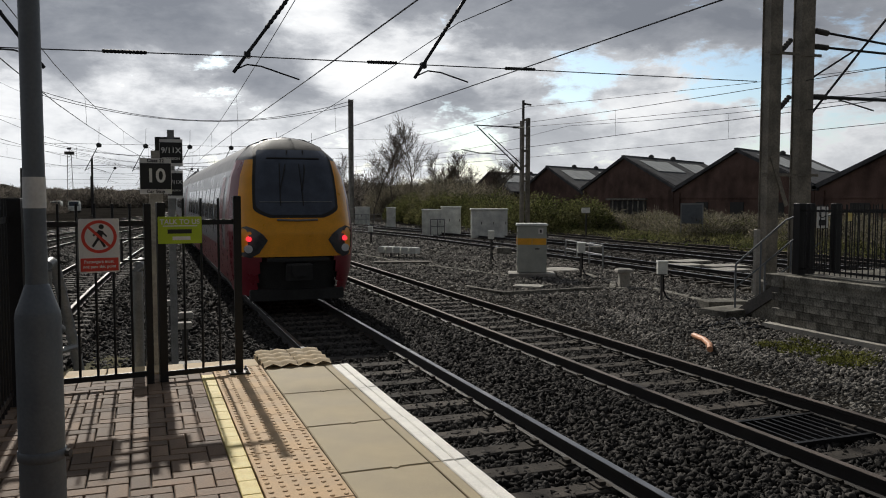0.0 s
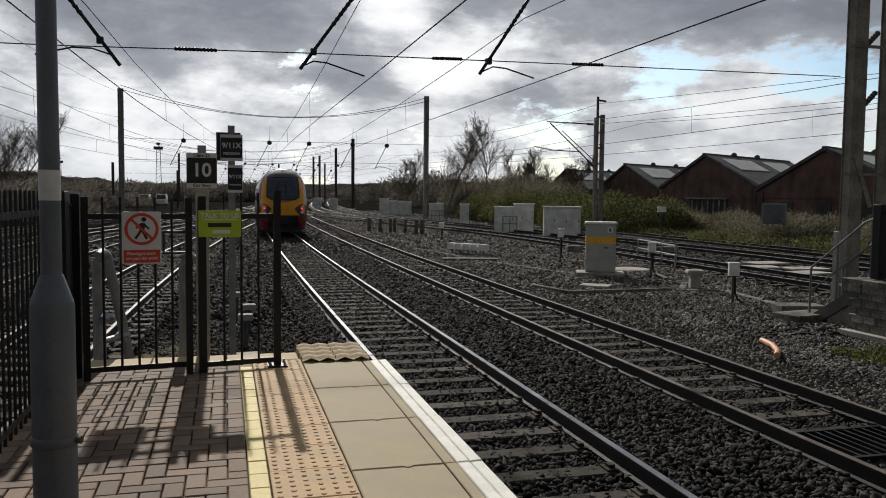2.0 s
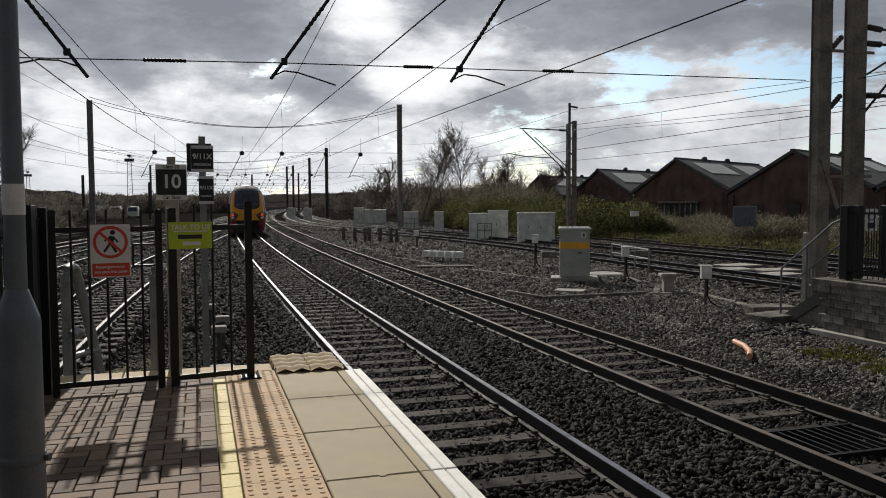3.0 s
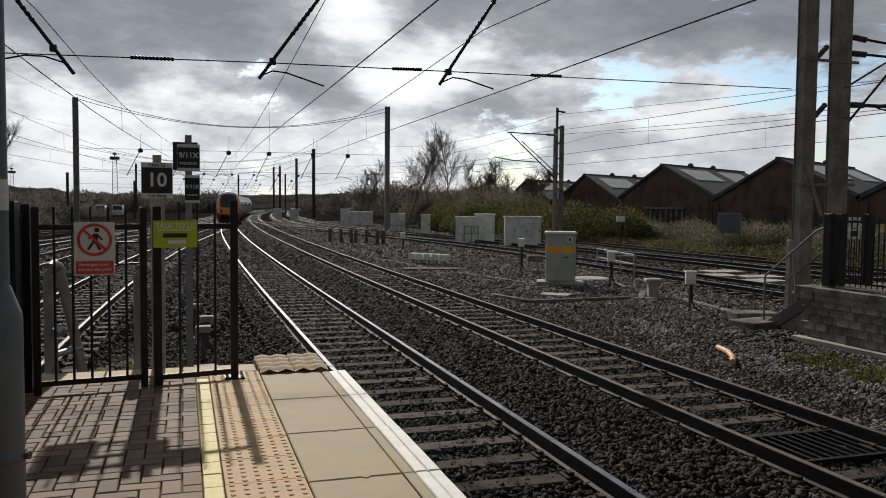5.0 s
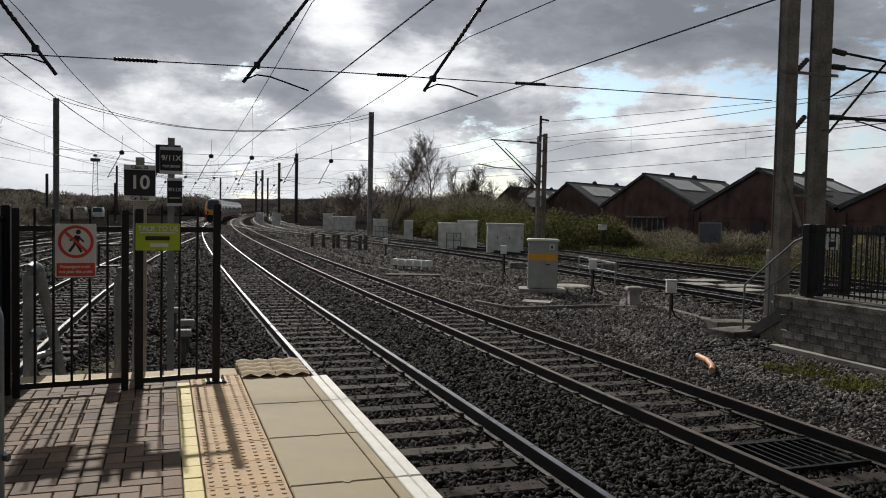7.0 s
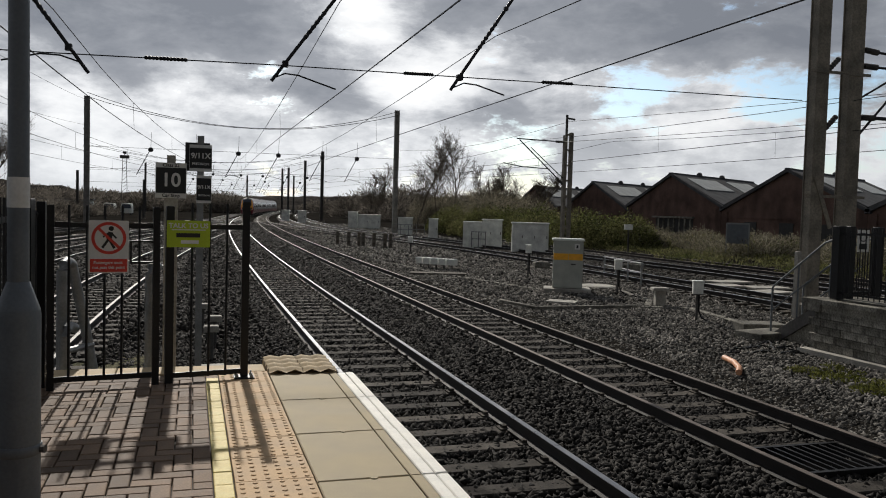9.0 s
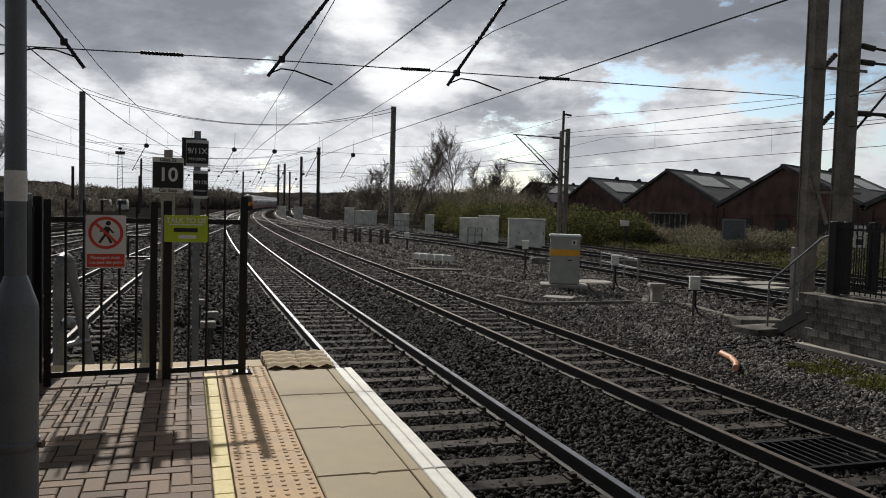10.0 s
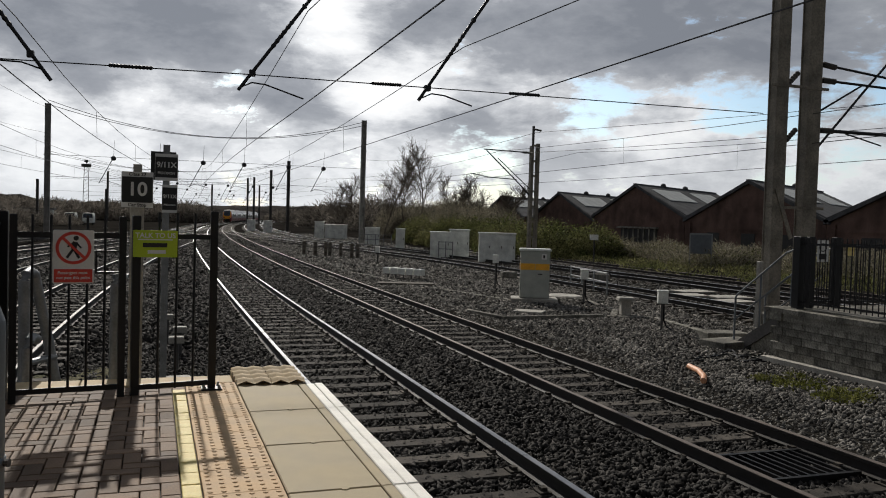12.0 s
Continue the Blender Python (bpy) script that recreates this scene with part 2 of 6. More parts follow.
M = dict(
    ballast=mat("ballast", (0.036, 0.033, 0.030), 0.85, scale=1.2, var=0.3, fine=40, bump=0.6, per="island", spec=0.12),
    ballast_brown=mat("ballast_brown", (0.132, 0.124, 0.112), 0.85, scale=1.2, var=0.4, fine=40, bump=0.6, per="island", spec=0.04),
    # extra dark, so shade in the gaps between stones is in the colour
    ground=mat("ground", (0.022, 0.020, 0.018), 0.95, scale=0.25, var=0.4, fine=14, bump=1.0, dist=0.05, tint=(0.034, 0.031, 0.027), spec=0.0),
    moss=mat("moss", (0.075, 0.085, 0.015), 0.95, scale=6, var=0.6, fine=70, bump=1.0, dist=0.03, tint=(0.14, 0.12, 0.06), spec=0.12),
    rail=mat("rail_rust", (0.018, 0.014, 0.012), 0.75, metal=0.2, scale=5, var=0.3, fine=80),
    head=mat("rail_head", (0.27, 0.27, 0.275), 0.30, metal=1.0, scale=3, var=0.15, fine=60, bump=0.02),
    headmid=mat("rail_head_worn", (0.085, 0.08, 0.075), 0.6, metal=0.7, scale=3, var=0.25, fine=60, bump=0.05),
    headdull=mat("rail_head_dull", (0.12, 0.095, 0.08), 0.62, metal=0.4, scale=3, var=0.3, fine=60, bump=0.05),
    sleeper=mat("sleeper", (0.070, 0.061, 0.052), 0.85, scale=6, var=0.35, fine=50, bump=0.5, per="object", spec=0.12),
    timber=mat("timber", (0.13, 0.118, 0.10), 0.9, scale=5, var=0.4, fine=50, bump=0.5, spec=0.12),
    paver=mat("brick_paver", (0.170, 0.110, 0.068), 0.8, scale=3, var=0.25, fine=90, bump=0.3, dist=0.003, per="object"),
    paver_join=mat("brick_paver_rest", (0.170, 0.110, 0.068), 0.8, scale=3, var=0.2, fine=90, bump=0.3, dist=0.003, per="island"),
    bedding=mat("joint_sand", (0.035, 0.028, 0.022), 0.95, scale=10, var=0.3, fine=120),
    slab=mat("paving_slab", (0.40, 0.325, 0.20), 0.8, scale=2.5, var=0.14, fine=130, bump=0.15, dist=0.002, per=None),
    tactile=mat("tactile_tile", (0.56, 0.38, 0.21), 0.8, scale=4, var=0.16, fine=110, bump=0.2, dist=0.002),
    cream=mat("cream_slab", (0.50, 0.38, 0.22), 0.8, scale=3, var=0.14, fine=110, bump=0.2, dist=0.002),
    yellow=mat("yellow_line", (0.74, 0.55, 0.13), 0.7, scale=9, var=0.15, fine=90, bump=0.2, dist=0.002, tint=(0.80, 0.68, 0.30)),
    white=mat("white_line", (0.82, 0.79, 0.72), 0.65, scale=6, var=0.10, fine=90, bump=0.15, dist=0.002),
    conc=mat("concrete", (0.34, 0.32, 0.28), 0.85, scale=2.0, var=0.3, fine=40, bump=0.3, dist=0.006),
    conc_old=mat("old_concrete", (0.18, 0.17, 0.145), 0.9, scale=2.2, var=0.6, fine=26, bump=0.5, dist=0.01, spec=0.12),
    blockwork=mat("stained_block", (0.19, 0.18, 0.155), 0.9, scale=1.6, var=0.8, fine=30, bump=0.4, per="object", spec=0.12),
    black=mat("black_paint", (0.010, 0.010, 0.011), 0.45, scale=8, var=0.25, fine=60, bump=0.05, spec=0.3),
    galv=mat("grey_paint_steel", (0.125, 0.14, 0.155), 0.5, metal=0.2, scale=5, var=0.12, fine=70, bump=0.05),
    galv_post=mat("galvanised_steel", (0.24, 0.245, 0.245), 0.5, metal=0.5, scale=7, var=0.2, fine=60, bump=0.05),
    band=mat("white_band", (0.62, 0.62, 0.60), 0.5, scale=8, var=0.1, fine=70, bump=0.03),
    mast=mat("weathered_mast_steel", (0.23, 0.205, 0.165), 0.75, metal=0.2, scale=2.2, var=0.35, fine=22, bump=0.2),
    mastgrey=mat("grey_mast_steel", (0.30, 0.29, 0.27), 0.75, metal=0.2, scale=2.2, var=0.35, fine=22, bump=0.2),
    mastdark=mat("dark_mast_steel", (0.075, 0.07, 0.065), 0.75, scale=2.2, var=0.35, fine=22, bump=0.2),
    wire=mat("wire", (0.03, 0.03, 0.032), 0.5, metal=0.5, var=0.1, bump=0),
    cab=mat("cabinet_grey_green", (0.40, 0.415, 0.37), 0.5, scale=3, var=0.12, fine=60, bump=0.05),
    locker=mat("locker_grey", (0.74, 0.75, 0.70), 0.55, scale=2, var=0.22, fine=40, bump=0.06),
    orange=mat("orange_band", (0.88, 0.43, 0.03), 0.5, scale=5, var=0.12, bump=0.03),
    pipe=mat("orange_duct", (0.62, 0.30, 0.16), 0.5, scale=9, var=0.15, bump=0.05),
    brick=mat("brick_wall", (0.115, 0.073, 0.060), 0.9, scale=0.6, var=0.4, fine=12, bump=0.3, dist=0.02, spec=0.12),
    roof=mat("roof_sheet", (0.08, 0.08, 0.083), 0.85, scale=0.8, var=0.3, fine=9, bump=0.2, dist=0.03, spec=0.1),
    skylight=mat("roof_light", (0.42, 0.43, 0.41), 0.5, scale=0.8, var=0.2, fine=8, bump=0.05),
    bark=mat("bark", (0.13, 0.112, 0.093), 0.9, scale=3, var=0.4, fine=30, bump=0.4, spec=0.12),
    twig=mat("twigs", (0.165, 0.14, 0.115), 0.9, scale=3, var=0.4, fine=30, bump=0.0, spec=0.12),
    scrubleaf=mat("scrub_leaves", (0.115, 0.140, 0.042), 0.8, scale=0.4, var=0.5, fine=4, bump=0.0, per="island", tint=(0.185, 0.175, 0.080), spec=0.12, thin=0.4),
    mossleaf=mat("moss_blades", (0.13, 0.145, 0.03), 0.9, scale=2, var=0.4, fine=20, bump=0.0, per="island", tint=(0.18, 0.18, 0.06), spec=0.1, thin=0.3),
    scrubdark=mat("dark_scrub", (0.17, 0.152, 0.13), 0.95, scale=0.3, var=0.45, fine=3, bump=0.0, per="island", spec=0.0, thin=0.3),
    scrubdry=mat("dry_scrub", (0.215, 0.195, 0.145), 0.9, scale=0.4, var=0.4, fine=4, bump=0.0, per="island", spec=0.12, thin=0.25),
    wood=mat("far_wood", (0.050, 0.047, 0.045), 1.0, scale=0.05, var=0.5, fine=0.25, bump=0.0, tint=(0.075, 0.067, 0.060), spec=0.0),
    tyellow=mat("train_yellow", (0.90, 0.38, 0.014), 0.32, scale=3, var=0.08, fine=30, bump=0.01),
    tred=mat("train_red", (0.20, 0.018, 0.03), 0.3, scale=3, var=0.12, fine=30, bump=0.01),
    # silver toned down: the shade on the coach sides is in its colour
    tsilver=mat("train_silver", (0.27, 0.275, 0.29), 0.3, metal=0.4, scale=3, var=0.1, fine=30, bump=0.01),
    troof=mat("train_roof", (0.30, 0.30, 0.31), 0.5, scale=2, var=0.2, fine=20, bump=0.02),
    tcrown=mat("train_crown", (0.085, 0.087, 0.092), 0.4, scale=3, var=0.2, fine=30, bump=0.01),
    tdark=mat("train_underframe", (0.022, 0.021, 0.02), 0.7, scale=3, var=0.4, fine=30, bump=0.1),
    # bluish base colour holds the sky's reflection in the panes
    tglass=mat("train_glass", (0.060, 0.072, 0.098), 0.12, scale=3, var=0.2, bump=0),
    tlens=mat("lamp_cluster", (0.055, 0.056, 0.06), 0.15, scale=8, var=0.3, bump=0),
    tlamp=mat("tail_lamp", (1.0, 0.04, 0.06), 0.3, var=0.0, bump=0, emit=1.1),
    lens=mat("lamp_lens", (0.68, 0.69, 0.70), 0.2, metal=0.0, var=0.1, bump=0),
    signwhite=mat("sign_white", (0.70, 0.69, 0.66), 0.5, scale=6, var=0.06, bump=0.01),
    signred=mat("sign_red", (0.62, 0.05, 0.03), 0.5, scale=6, var=0.08, bump=0.01),
    signblack=mat("sign_black", (0.012, 0.012, 0.012), 0.5, scale=6, var=0.1, bump=0.01),
    signgreen=mat("sign_green", (0.42, 0.55, 0.02), 0.5, scale=6, var=0.06, bump=0.01),
)

# ---------- builders ----------


class Mesh:
    """Collects vertices and faces of one mesh."""

    def __init__(self):
        self.v, self.f = [], []

    def box(self, x0, y0, z0, x1, y1, z1, c=0.0, m=None):
        """A box; c chamfers the edges of its top."""
        i = len(self.v)
        if c:
            pts = [(x0, y0, z0), (x1, y0, z0), (x1, y1, z0), (x0, y1, z0),
                   (x0, y0, z1 - c), (x1, y0, z1 - c), (x1, y1, z1 - c), (x0, y1, z1 - c),
                   (x0 + c, y0 + c, z1), (x1 - c, y0 + c, z1), (x1 - c, y1 - c, z1), (x0 + c, y1 - c, z1)]
            fs = [(3, 2, 1, 0), (8, 9, 10, 11)]
            for a in (0, 4):
                fs += [(a, a + 1, a + 5, a + 4), (a + 1, a + 2, a + 6, a + 5), (a + 2, a + 3, a + 7, a + 6), (a + 3, a, a + 4, a + 7)]
        else:
            pts = [(x0, y0, z0), (x1, y0, z0), (x1, y1, z0), (x0, y1, z0), (x0, y0, z1), (x1, y0, z1), (x1, y1, z1), (x0, y1, z1)]
            fs = [(3, 2, 1, 0), (4, 5, 6, 7), (0, 1, 5, 4), (1, 2, 6, 5), (2, 3, 7, 6), (3, 0, 4, 7)]
        if m is not None:
            pts = [tuple(m @ Vector(p)) for p in pts]
        self.v += pts
        self.f += [tuple(i + k for k in f) for f in fs]
        return self

    def tube(self, pts, r, n=8, r1=None, caps=True):
        """A round bar along a line of points, tapering from r to r1."""
        r1 = r if r1 is None else r1
        pts = [Vector(p) for p in pts]
        i0 = len(self.v)
        for k, p in enumerate(pts):
            d = (pts[min(k + 1, len(pts) - 1)] - pts[max(k - 1, 0)]).normalized()
            a = d.cross(Vector((0, 0, 1)) if abs(d.z) < 0.9 else Vector((0, 1, 0))).normalized()
            b = d.cross(a)
            rr = r + (r1 - r) * k / max(1, len(pts) - 1)
            for j in range(n):
                t = 2 * math.pi * j / n
                self.v.append(tuple(p + a * (rr * math.cos(t)) + b * (rr * math.sin(t))))
        for k in range(len(pts) - 1):
            for j in range(n):
                q = i0 + k * n
                self.f.append((q + j, q + (j + 1) % n, q + n + (j + 1) % n, q + n + j))
        if caps:
            self.f.append(tuple(i0 + j for j in reversed(range(n))))
            self.f.append(tuple(i0 + (len(pts) - 1) * n + j for j in range(n)))
        return self

    def lathe(self, prof, n=16, x=0, y=0):
        """A turned form from (radius, z) pairs round a vertical axis."""
        return self.tube2([((x, y, z), r) for r, z in prof], n)

    def tube2(self, pr, n=16):
        i0 = len(self.v)
        for p, r in pr:
            for j in range(n):
                t = 2 * math.pi * j / n
                self.v.append((p[0] + r * math.cos(t), p[1] + r * math.sin(t), p[2]))
        for k in range(len(pr) - 1):
            for j in range(n):
                q = i0 + k * n
                self.f.append((q + j, q + (j + 1) % n, q + n + (j + 1) % n, q + n + j))
        self.f.append(tuple(i0 + j for j in reversed(range(n))))
        self.f.append(tuple(i0 + (len(pr) - 1) * n + j for j in range(n)))
        return self

    def sweep(self, line, prof):
        """A profile of (across, up) pairs carried along points, upright, closed at its ends."""
        i0, n = len(self.v), len(prof)
        line = [Vector(p) for p in line]
        for k, p in enumerate(line):
            d = line[min(k + 1, len(line) - 1)] - line[max(k - 1, 0)]
            d.z = 0
            s = Vector((d.y, -d.x, 0)).normalized()
            for a, z in prof:
                self.v.append(tuple(p + s * a + Vector((0, 0, z))))
        for k in range(len(line) - 1):
            for j in range(n):
                q = i0 + k * n
                self.f.append((q + j, q + (j + 1) % n, q + n + (j + 1) % n, q + n + j))
        self.f.append(tuple(i0 + j for j in reversed(range(n))))
        self.f.append(tuple(i0 + (len(line) - 1) * n + j for j in range(n)))
        return self

    def poly(self, pts, thick):
        """A flat plate from an outline, thickened by the vector thick."""
        i, n, t = len(self.v), len(pts), Vector(thick)
        self.v += [tuple(p) for p in pts] + [tuple(Vector(p) + t) for p in pts]
        self.f.append(tuple(range(i, i + n)))
        self.f.append(tuple(reversed(range(i + n, i + 2 * n))))
        for j in range(n):
            k = (j + 1) % n
            self.f.append((i + j, i + n + j, i + n + k, i + k))
        return self

    def mesh(self, name, material, smooth=False):
        me = bpy.data.meshes.new(name)
        me.from_pydata(self.v, [], self.f)
        bm = bmesh.new()
        bm.from_mesh(me)
        bmesh.ops.recalc_face_normals(bm, faces=bm.faces)
        bm.to_mesh(me)
        bm.free()
        if smooth:
            me.polygons.foreach_set("use_smooth", [True] * len(me.polygons))
            me.set_sharp_from_angle(angle=radians(40))
        me.materials.append(material)
        return me


def part(name, b, material, parent, label="", smooth=False):
    """One mesh object under a thing or a part."""
    ob = new(name, b.mesh(name, material, smooth) if isinstance(b, Mesh) else b)
    ob.parent = parent
    if label:
        ob["label"] = label
    return ob


def thing(name, m, label, category, group="", kind=""):
    ob = new(name)
    ob.empty_display_size = 0.1
    ob.matrix_basis = m
    return tagged(ob, label, category, group, kind)


def solo(name, b, material, label, category, kind="", m=None, smooth=False, group=""):
    ob = new(name, b.mesh(name, material, smooth) if isinstance(b, Mesh) else b)
    if m is not None:
        ob.matrix_basis = m
    return tagged(ob, label, category, group, kind)


RAIL = -0.955      # top of the rails; the platform's surface is 0
GROUND = -1.155


def bend(y):
    """How far the running lines have swung to the right at y."""
    d = max(0.0, y - 10)
    return 3.2e-4 * d * d


def bend_slope(y):
    return 6.4e-4 * max(0.0, y - 10)


# ---------- ground and tracks ----------
def ground_sheet():
    b = Mesh()
    xs = [-3000, -600, -120, -40, -3.0, 0.02, 12, 26, 60, 160, 700, 3000]
    ys = [-3000, -400, -60, -10, 0.5, 20, 60, 120, 240, 500, 1200, 3000]
    for y in ys:
        for x in xs:
            b.v.append((x, y, GROUND - 0.03))
    n = len(xs)
    for j in range(len(ys) - 1):
        for i in range(n - 1):
            b.f.append((j * n + i, j * n + i + 1, (j + 1) * n + i + 1, (j + 1) * n + i))
    solo("ground", b, M["ground"], "dark brown-grey stony railway ground", "ground", "structure")


ground_sheet()

PROF = [(-0.07, -0.159), (0.07, -0.159), (0.07, -0.148), (0.012, -0.125), (0.010, -0.045), (0.035, -0.035), (0.035, -0.004), (-0.035, -0.004), (-0.035, -0.035), (-0.010, -0.045), (-0.012, -0.125), (-0.07, -0.148)]
HEAD = [(-0.033, -0.004), (0.033, -0.004), (0.030, 0.0015), (-0.030, 0.0015)]


def sleeper_mesh():
    b = Mesh()
    b.box(-1.25, -0.125, -0.14, 1.25, 0.125, 0.0, c=0.012)
    for x in (-0.75, 0.75):
        b.box(x - 0.17, -0.085, 0.0, x + 0.17, 0.085, 0.018)
        for s in (-1, 1):
            b.box(x + s * 0.105 - 0.03, -0.04, 0.018, x + s * 0.105 + 0.03, 0.04, 0.05)
    return b.mesh("sleeper", M["sleeper"])


SLEEPER = sleeper_mesh()


def track(label, line, y0, y1, head, near=(0, 0), step=0.65):
    """A railway track: line(y) gives its middle; sleepers in the near stretch are parts, the rest is joined."""
    t = thing("railway_track", pose(0, 0, 0), label, "railway track")
    ys = []
    y = y0
    while y < y1:
        ys.append(y)
        y += 2.0 if y < 60 else 5.0
    ys.append(y1)
    for s in (-0.7525, 0.7525):
        pts = [(line(v) + s, v, RAIL) for v in ys]
        r = part("rail", Mesh().sweep(pts, PROF), M["rail"], t, "rust-brown steel rail")
        part("rail_head", Mesh().sweep(pts, HEAD), head, r, "worn running surface")
    rng = random.Random(int(1000 * line(5)))
    y, rest = y0 + 0.3, Mesh()
    while y < y1:
        a = -math.atan((line(y + 1) - line(y - 1)) / 2) + rng.uniform(-0.012, 0.012)
        m = Matrix.Translation((line(y) + rng.uniform(-0.03, 0.03), y, RAIL - 0.163)) @ Matrix.Rotation(a, 4, "Z")
        if near[0] <= y <= near[1]:
            s = part("sleeper", SLEEPER, None, t)
            s.matrix_basis = m
        else:
            rest.box(-1.25, -0.125, -0.14, 1.25, 0.125, 0.0, m=m)
        y += step * rng.uniform(0.96, 1.04)
    if rest.v:
        tagged(part("sleeper_stretch", rest, M["sleeper"], t), kind="stuff")
    return t


def ease(y, y0, y1):
    """0 before y0, 1 after y1, smooth between."""
    u = min(1.0, max(0.0, (y - y0) / (y1 - y0)))
    return u * u * (3 - 2 * u)


def swing(a, b, y0, y1):
    """A line that leaves the middle a(y) for b(y) between y0 and y1."""
    return lambda y: a(y) + (b(y) - a(y)) * ease(y, y0, y1)


line_one = lambda y: 1.49 + bend(y)
line_two = lambda y: 4.955 + bend(y)
far_line = swing(lambda y: 15.4, lambda y: 8.9 + bend(y), 30, 100)
outer_line = swing(lambda y: 20.7, lambda y: 12.6 + bend(y), 18, 100)
edge_line = lambda y: 24.3
crossover = swing(far_line, line_two, 44, 118)
siding = swing(lambda y: -4.1, line_one, 0, 95)
siding_two = swing(lambda y: -7.6, siding, 10, 100)
siding_three = swing(lambda y: -11.3, lambda y: -2.0 + bend(y), 15, 115)
siding_four = swing(lambda y: -14.9, siding_three, 20, 130)
ladder = swing(siding_three, line_one, 38, 150)

track("single line of bright-topped rails on grey-brown sleepers", line_one, -14, 420, M["head"], (-5, 60))
track("line of rusty rails on weathered sleepers in ballast", line_two, -14, 420, M["headdull"], (-5, 60))
track("far running line with worn rails beyond the cabinets", far_line, -14, 420, M["head"], (0, 45))
track("outer running line with worn rails beyond the verge", outer_line, -14, 420, M["head"], (0, 45))
track("outermost line with dull rails before the sheds", edge_line, -14, 58, M["headdull"], (10, 40))
track("crossover with worn rails joining two running lines", crossover, 46, 116, M["headdull"])
track("bay line with dull rails behind the railings", siding, -14, 95, M["headmid"], (0, 50))
track("siding with worn rails in dark ballast", siding_two, -14, 100, M["headmid"], (4, 45))
track("outer siding with rusty rails", siding_three, -14, 420, M["headdull"], (8, 45))
track("outermost siding with worn rails", siding_four, -14, 130, M["headmid"], (14, 45))
track("ladder track with worn rails crossing the yard throat", ladder, 40, 148, M["headmid"])


def stones(name, label, material, boxes, seed):
    """Loose ballast as one mesh of small broken stones; boxes: x0, y0, x1, y1, stones a square metre, size, lift."""
    rng = np.random.default_rng(seed)
    base = np.array([(1, 0.1, 0.1), (-1, 0.1, -0.1), (0.1, 1, 0), (0, -1, 0.15), (0.2, 0.1, 0.9), (-0.2, -0.2, -0.9)], float)
    tri = np.array([(0, 2, 4), (2, 1, 4), (1, 3, 4), (3, 0, 4), (2, 0, 5), (1, 2, 5), (3, 1, 5), (0, 3, 5)])
    vs, fs, n0 = [], [], 0
    for x0, y0, x1, y1, dens, size, up_ in boxes:
        n = int((x1 - x0) * (y1 - y0) * dens)
        p = np.stack([rng.uniform(x0, x1, n), rng.uniform(y0, y1, n)], 1)
        p[:, 0] += 3.2e-4 * np.maximum(0, p[:, 1] - 10) ** 2
        z = GROUND - 0.015 + up_ + rng.uniform(-0.012, 0.016, n)
        q = rng.normal(size=(n, 4))
        q /= np.linalg.norm(q, axis=1)[:, None]
        w, a, b, c = q.T
        R = np.stack([1 - 2 * (b * b + c * c), 2 * (a * b - c * w), 2 * (a * c + b * w), 2 * (a * b + c * w), 1 - 2 * (a * a + c * c), 2 * (b * c - a * w), 2 * (a * c - b * w), 2 * (b * c + a * w), 1 - 2 * (a * a + b * b)], 1).reshape(n, 3, 3)
        s = rng.uniform(0.6, 1.3, (n, 1, 3)) * size * rng.uniform(0.75, 1.35, (n, 1, 1))
        loc = base[None] * s * rng.uniform(0.62, 1.35, (n, 6, 1))
        v = np.einsum("nij,nkj->nki", R, loc)
        v[:, :, 0] += p[:, None, 0]
        v[:, :, 1] += p[:, None, 1]
        v[:, :, 2] += z[:, None]
        vs.append(v.reshape(-1, 3))
        fs.append((tri[None] + (n0 + np.arange(n) * 6)[:, None, None]).reshape(-1, 3))
        n0 += n * 6
    v, f = np.concatenate(vs), np.concatenate(fs)
    me = bpy.data.meshes.new(name)
    me.vertices.add(len(v))
    me.vertices.foreach_set("co", v.ravel())
    me.loops.add(f.size)
    me.loops.foreach_set("vertex_index", f.ravel())
    me.polygons.add(len(f))
    me.polygons.foreach_set("loop_start", np.arange(0, f.size, 3))
    me.update()
    me.validate()
    me.materials.append(material)
    tagged(new(name, me), label, "ballast", kind="stuff")


def ballast_bed(x0, x1, up_, y0, y1, label):
    """The raised shoulder of packed ballast beside and between the sleepers' ends."""
    ys = [y0 + (y1 - y0) * k / 60 for k in range(61)]
    solo("ballast_shoulder", Mesh().sweep([(bend(y) + (x0 + x1) / 2, y, GROUND - 0.06) for y in ys], [(-(x1 - x0) / 2 - 0.1, 0), ((x1 - x0) / 2 + 0.1, 0), ((x1 - x0) / 2, 0.03 + up_), (-(x1 - x0) / 2, 0.03 + up_)]), M["ground"], label, "ballast", "stuff")


for x0, x1 in ((0.12, 0.58), (2.42, 3.98), (5.86, 6.9)):
    ballast_bed(x0, x1, 0.055, -10, 200, "packed dark ballast shoulder beside the rails")
near_boxes = []
for y0, y1, dens, size in ((-4.3, 4, 470, 0.041), (4, 12, 330, 0.045), (12, 28, 150, 0.060), (28, 60, 40, 0.10)):
    for x0, x1, up_ in ((0.05, 0.62, 0.055), (0.62, 2.36, 0.012), (2.36, 4.04, 0.055), (4.04, 5.80, 0.012), (5.80, 6.12, 0.05)):
        near_boxes.append((x0, y0, x1, y1, dens, size, up_))
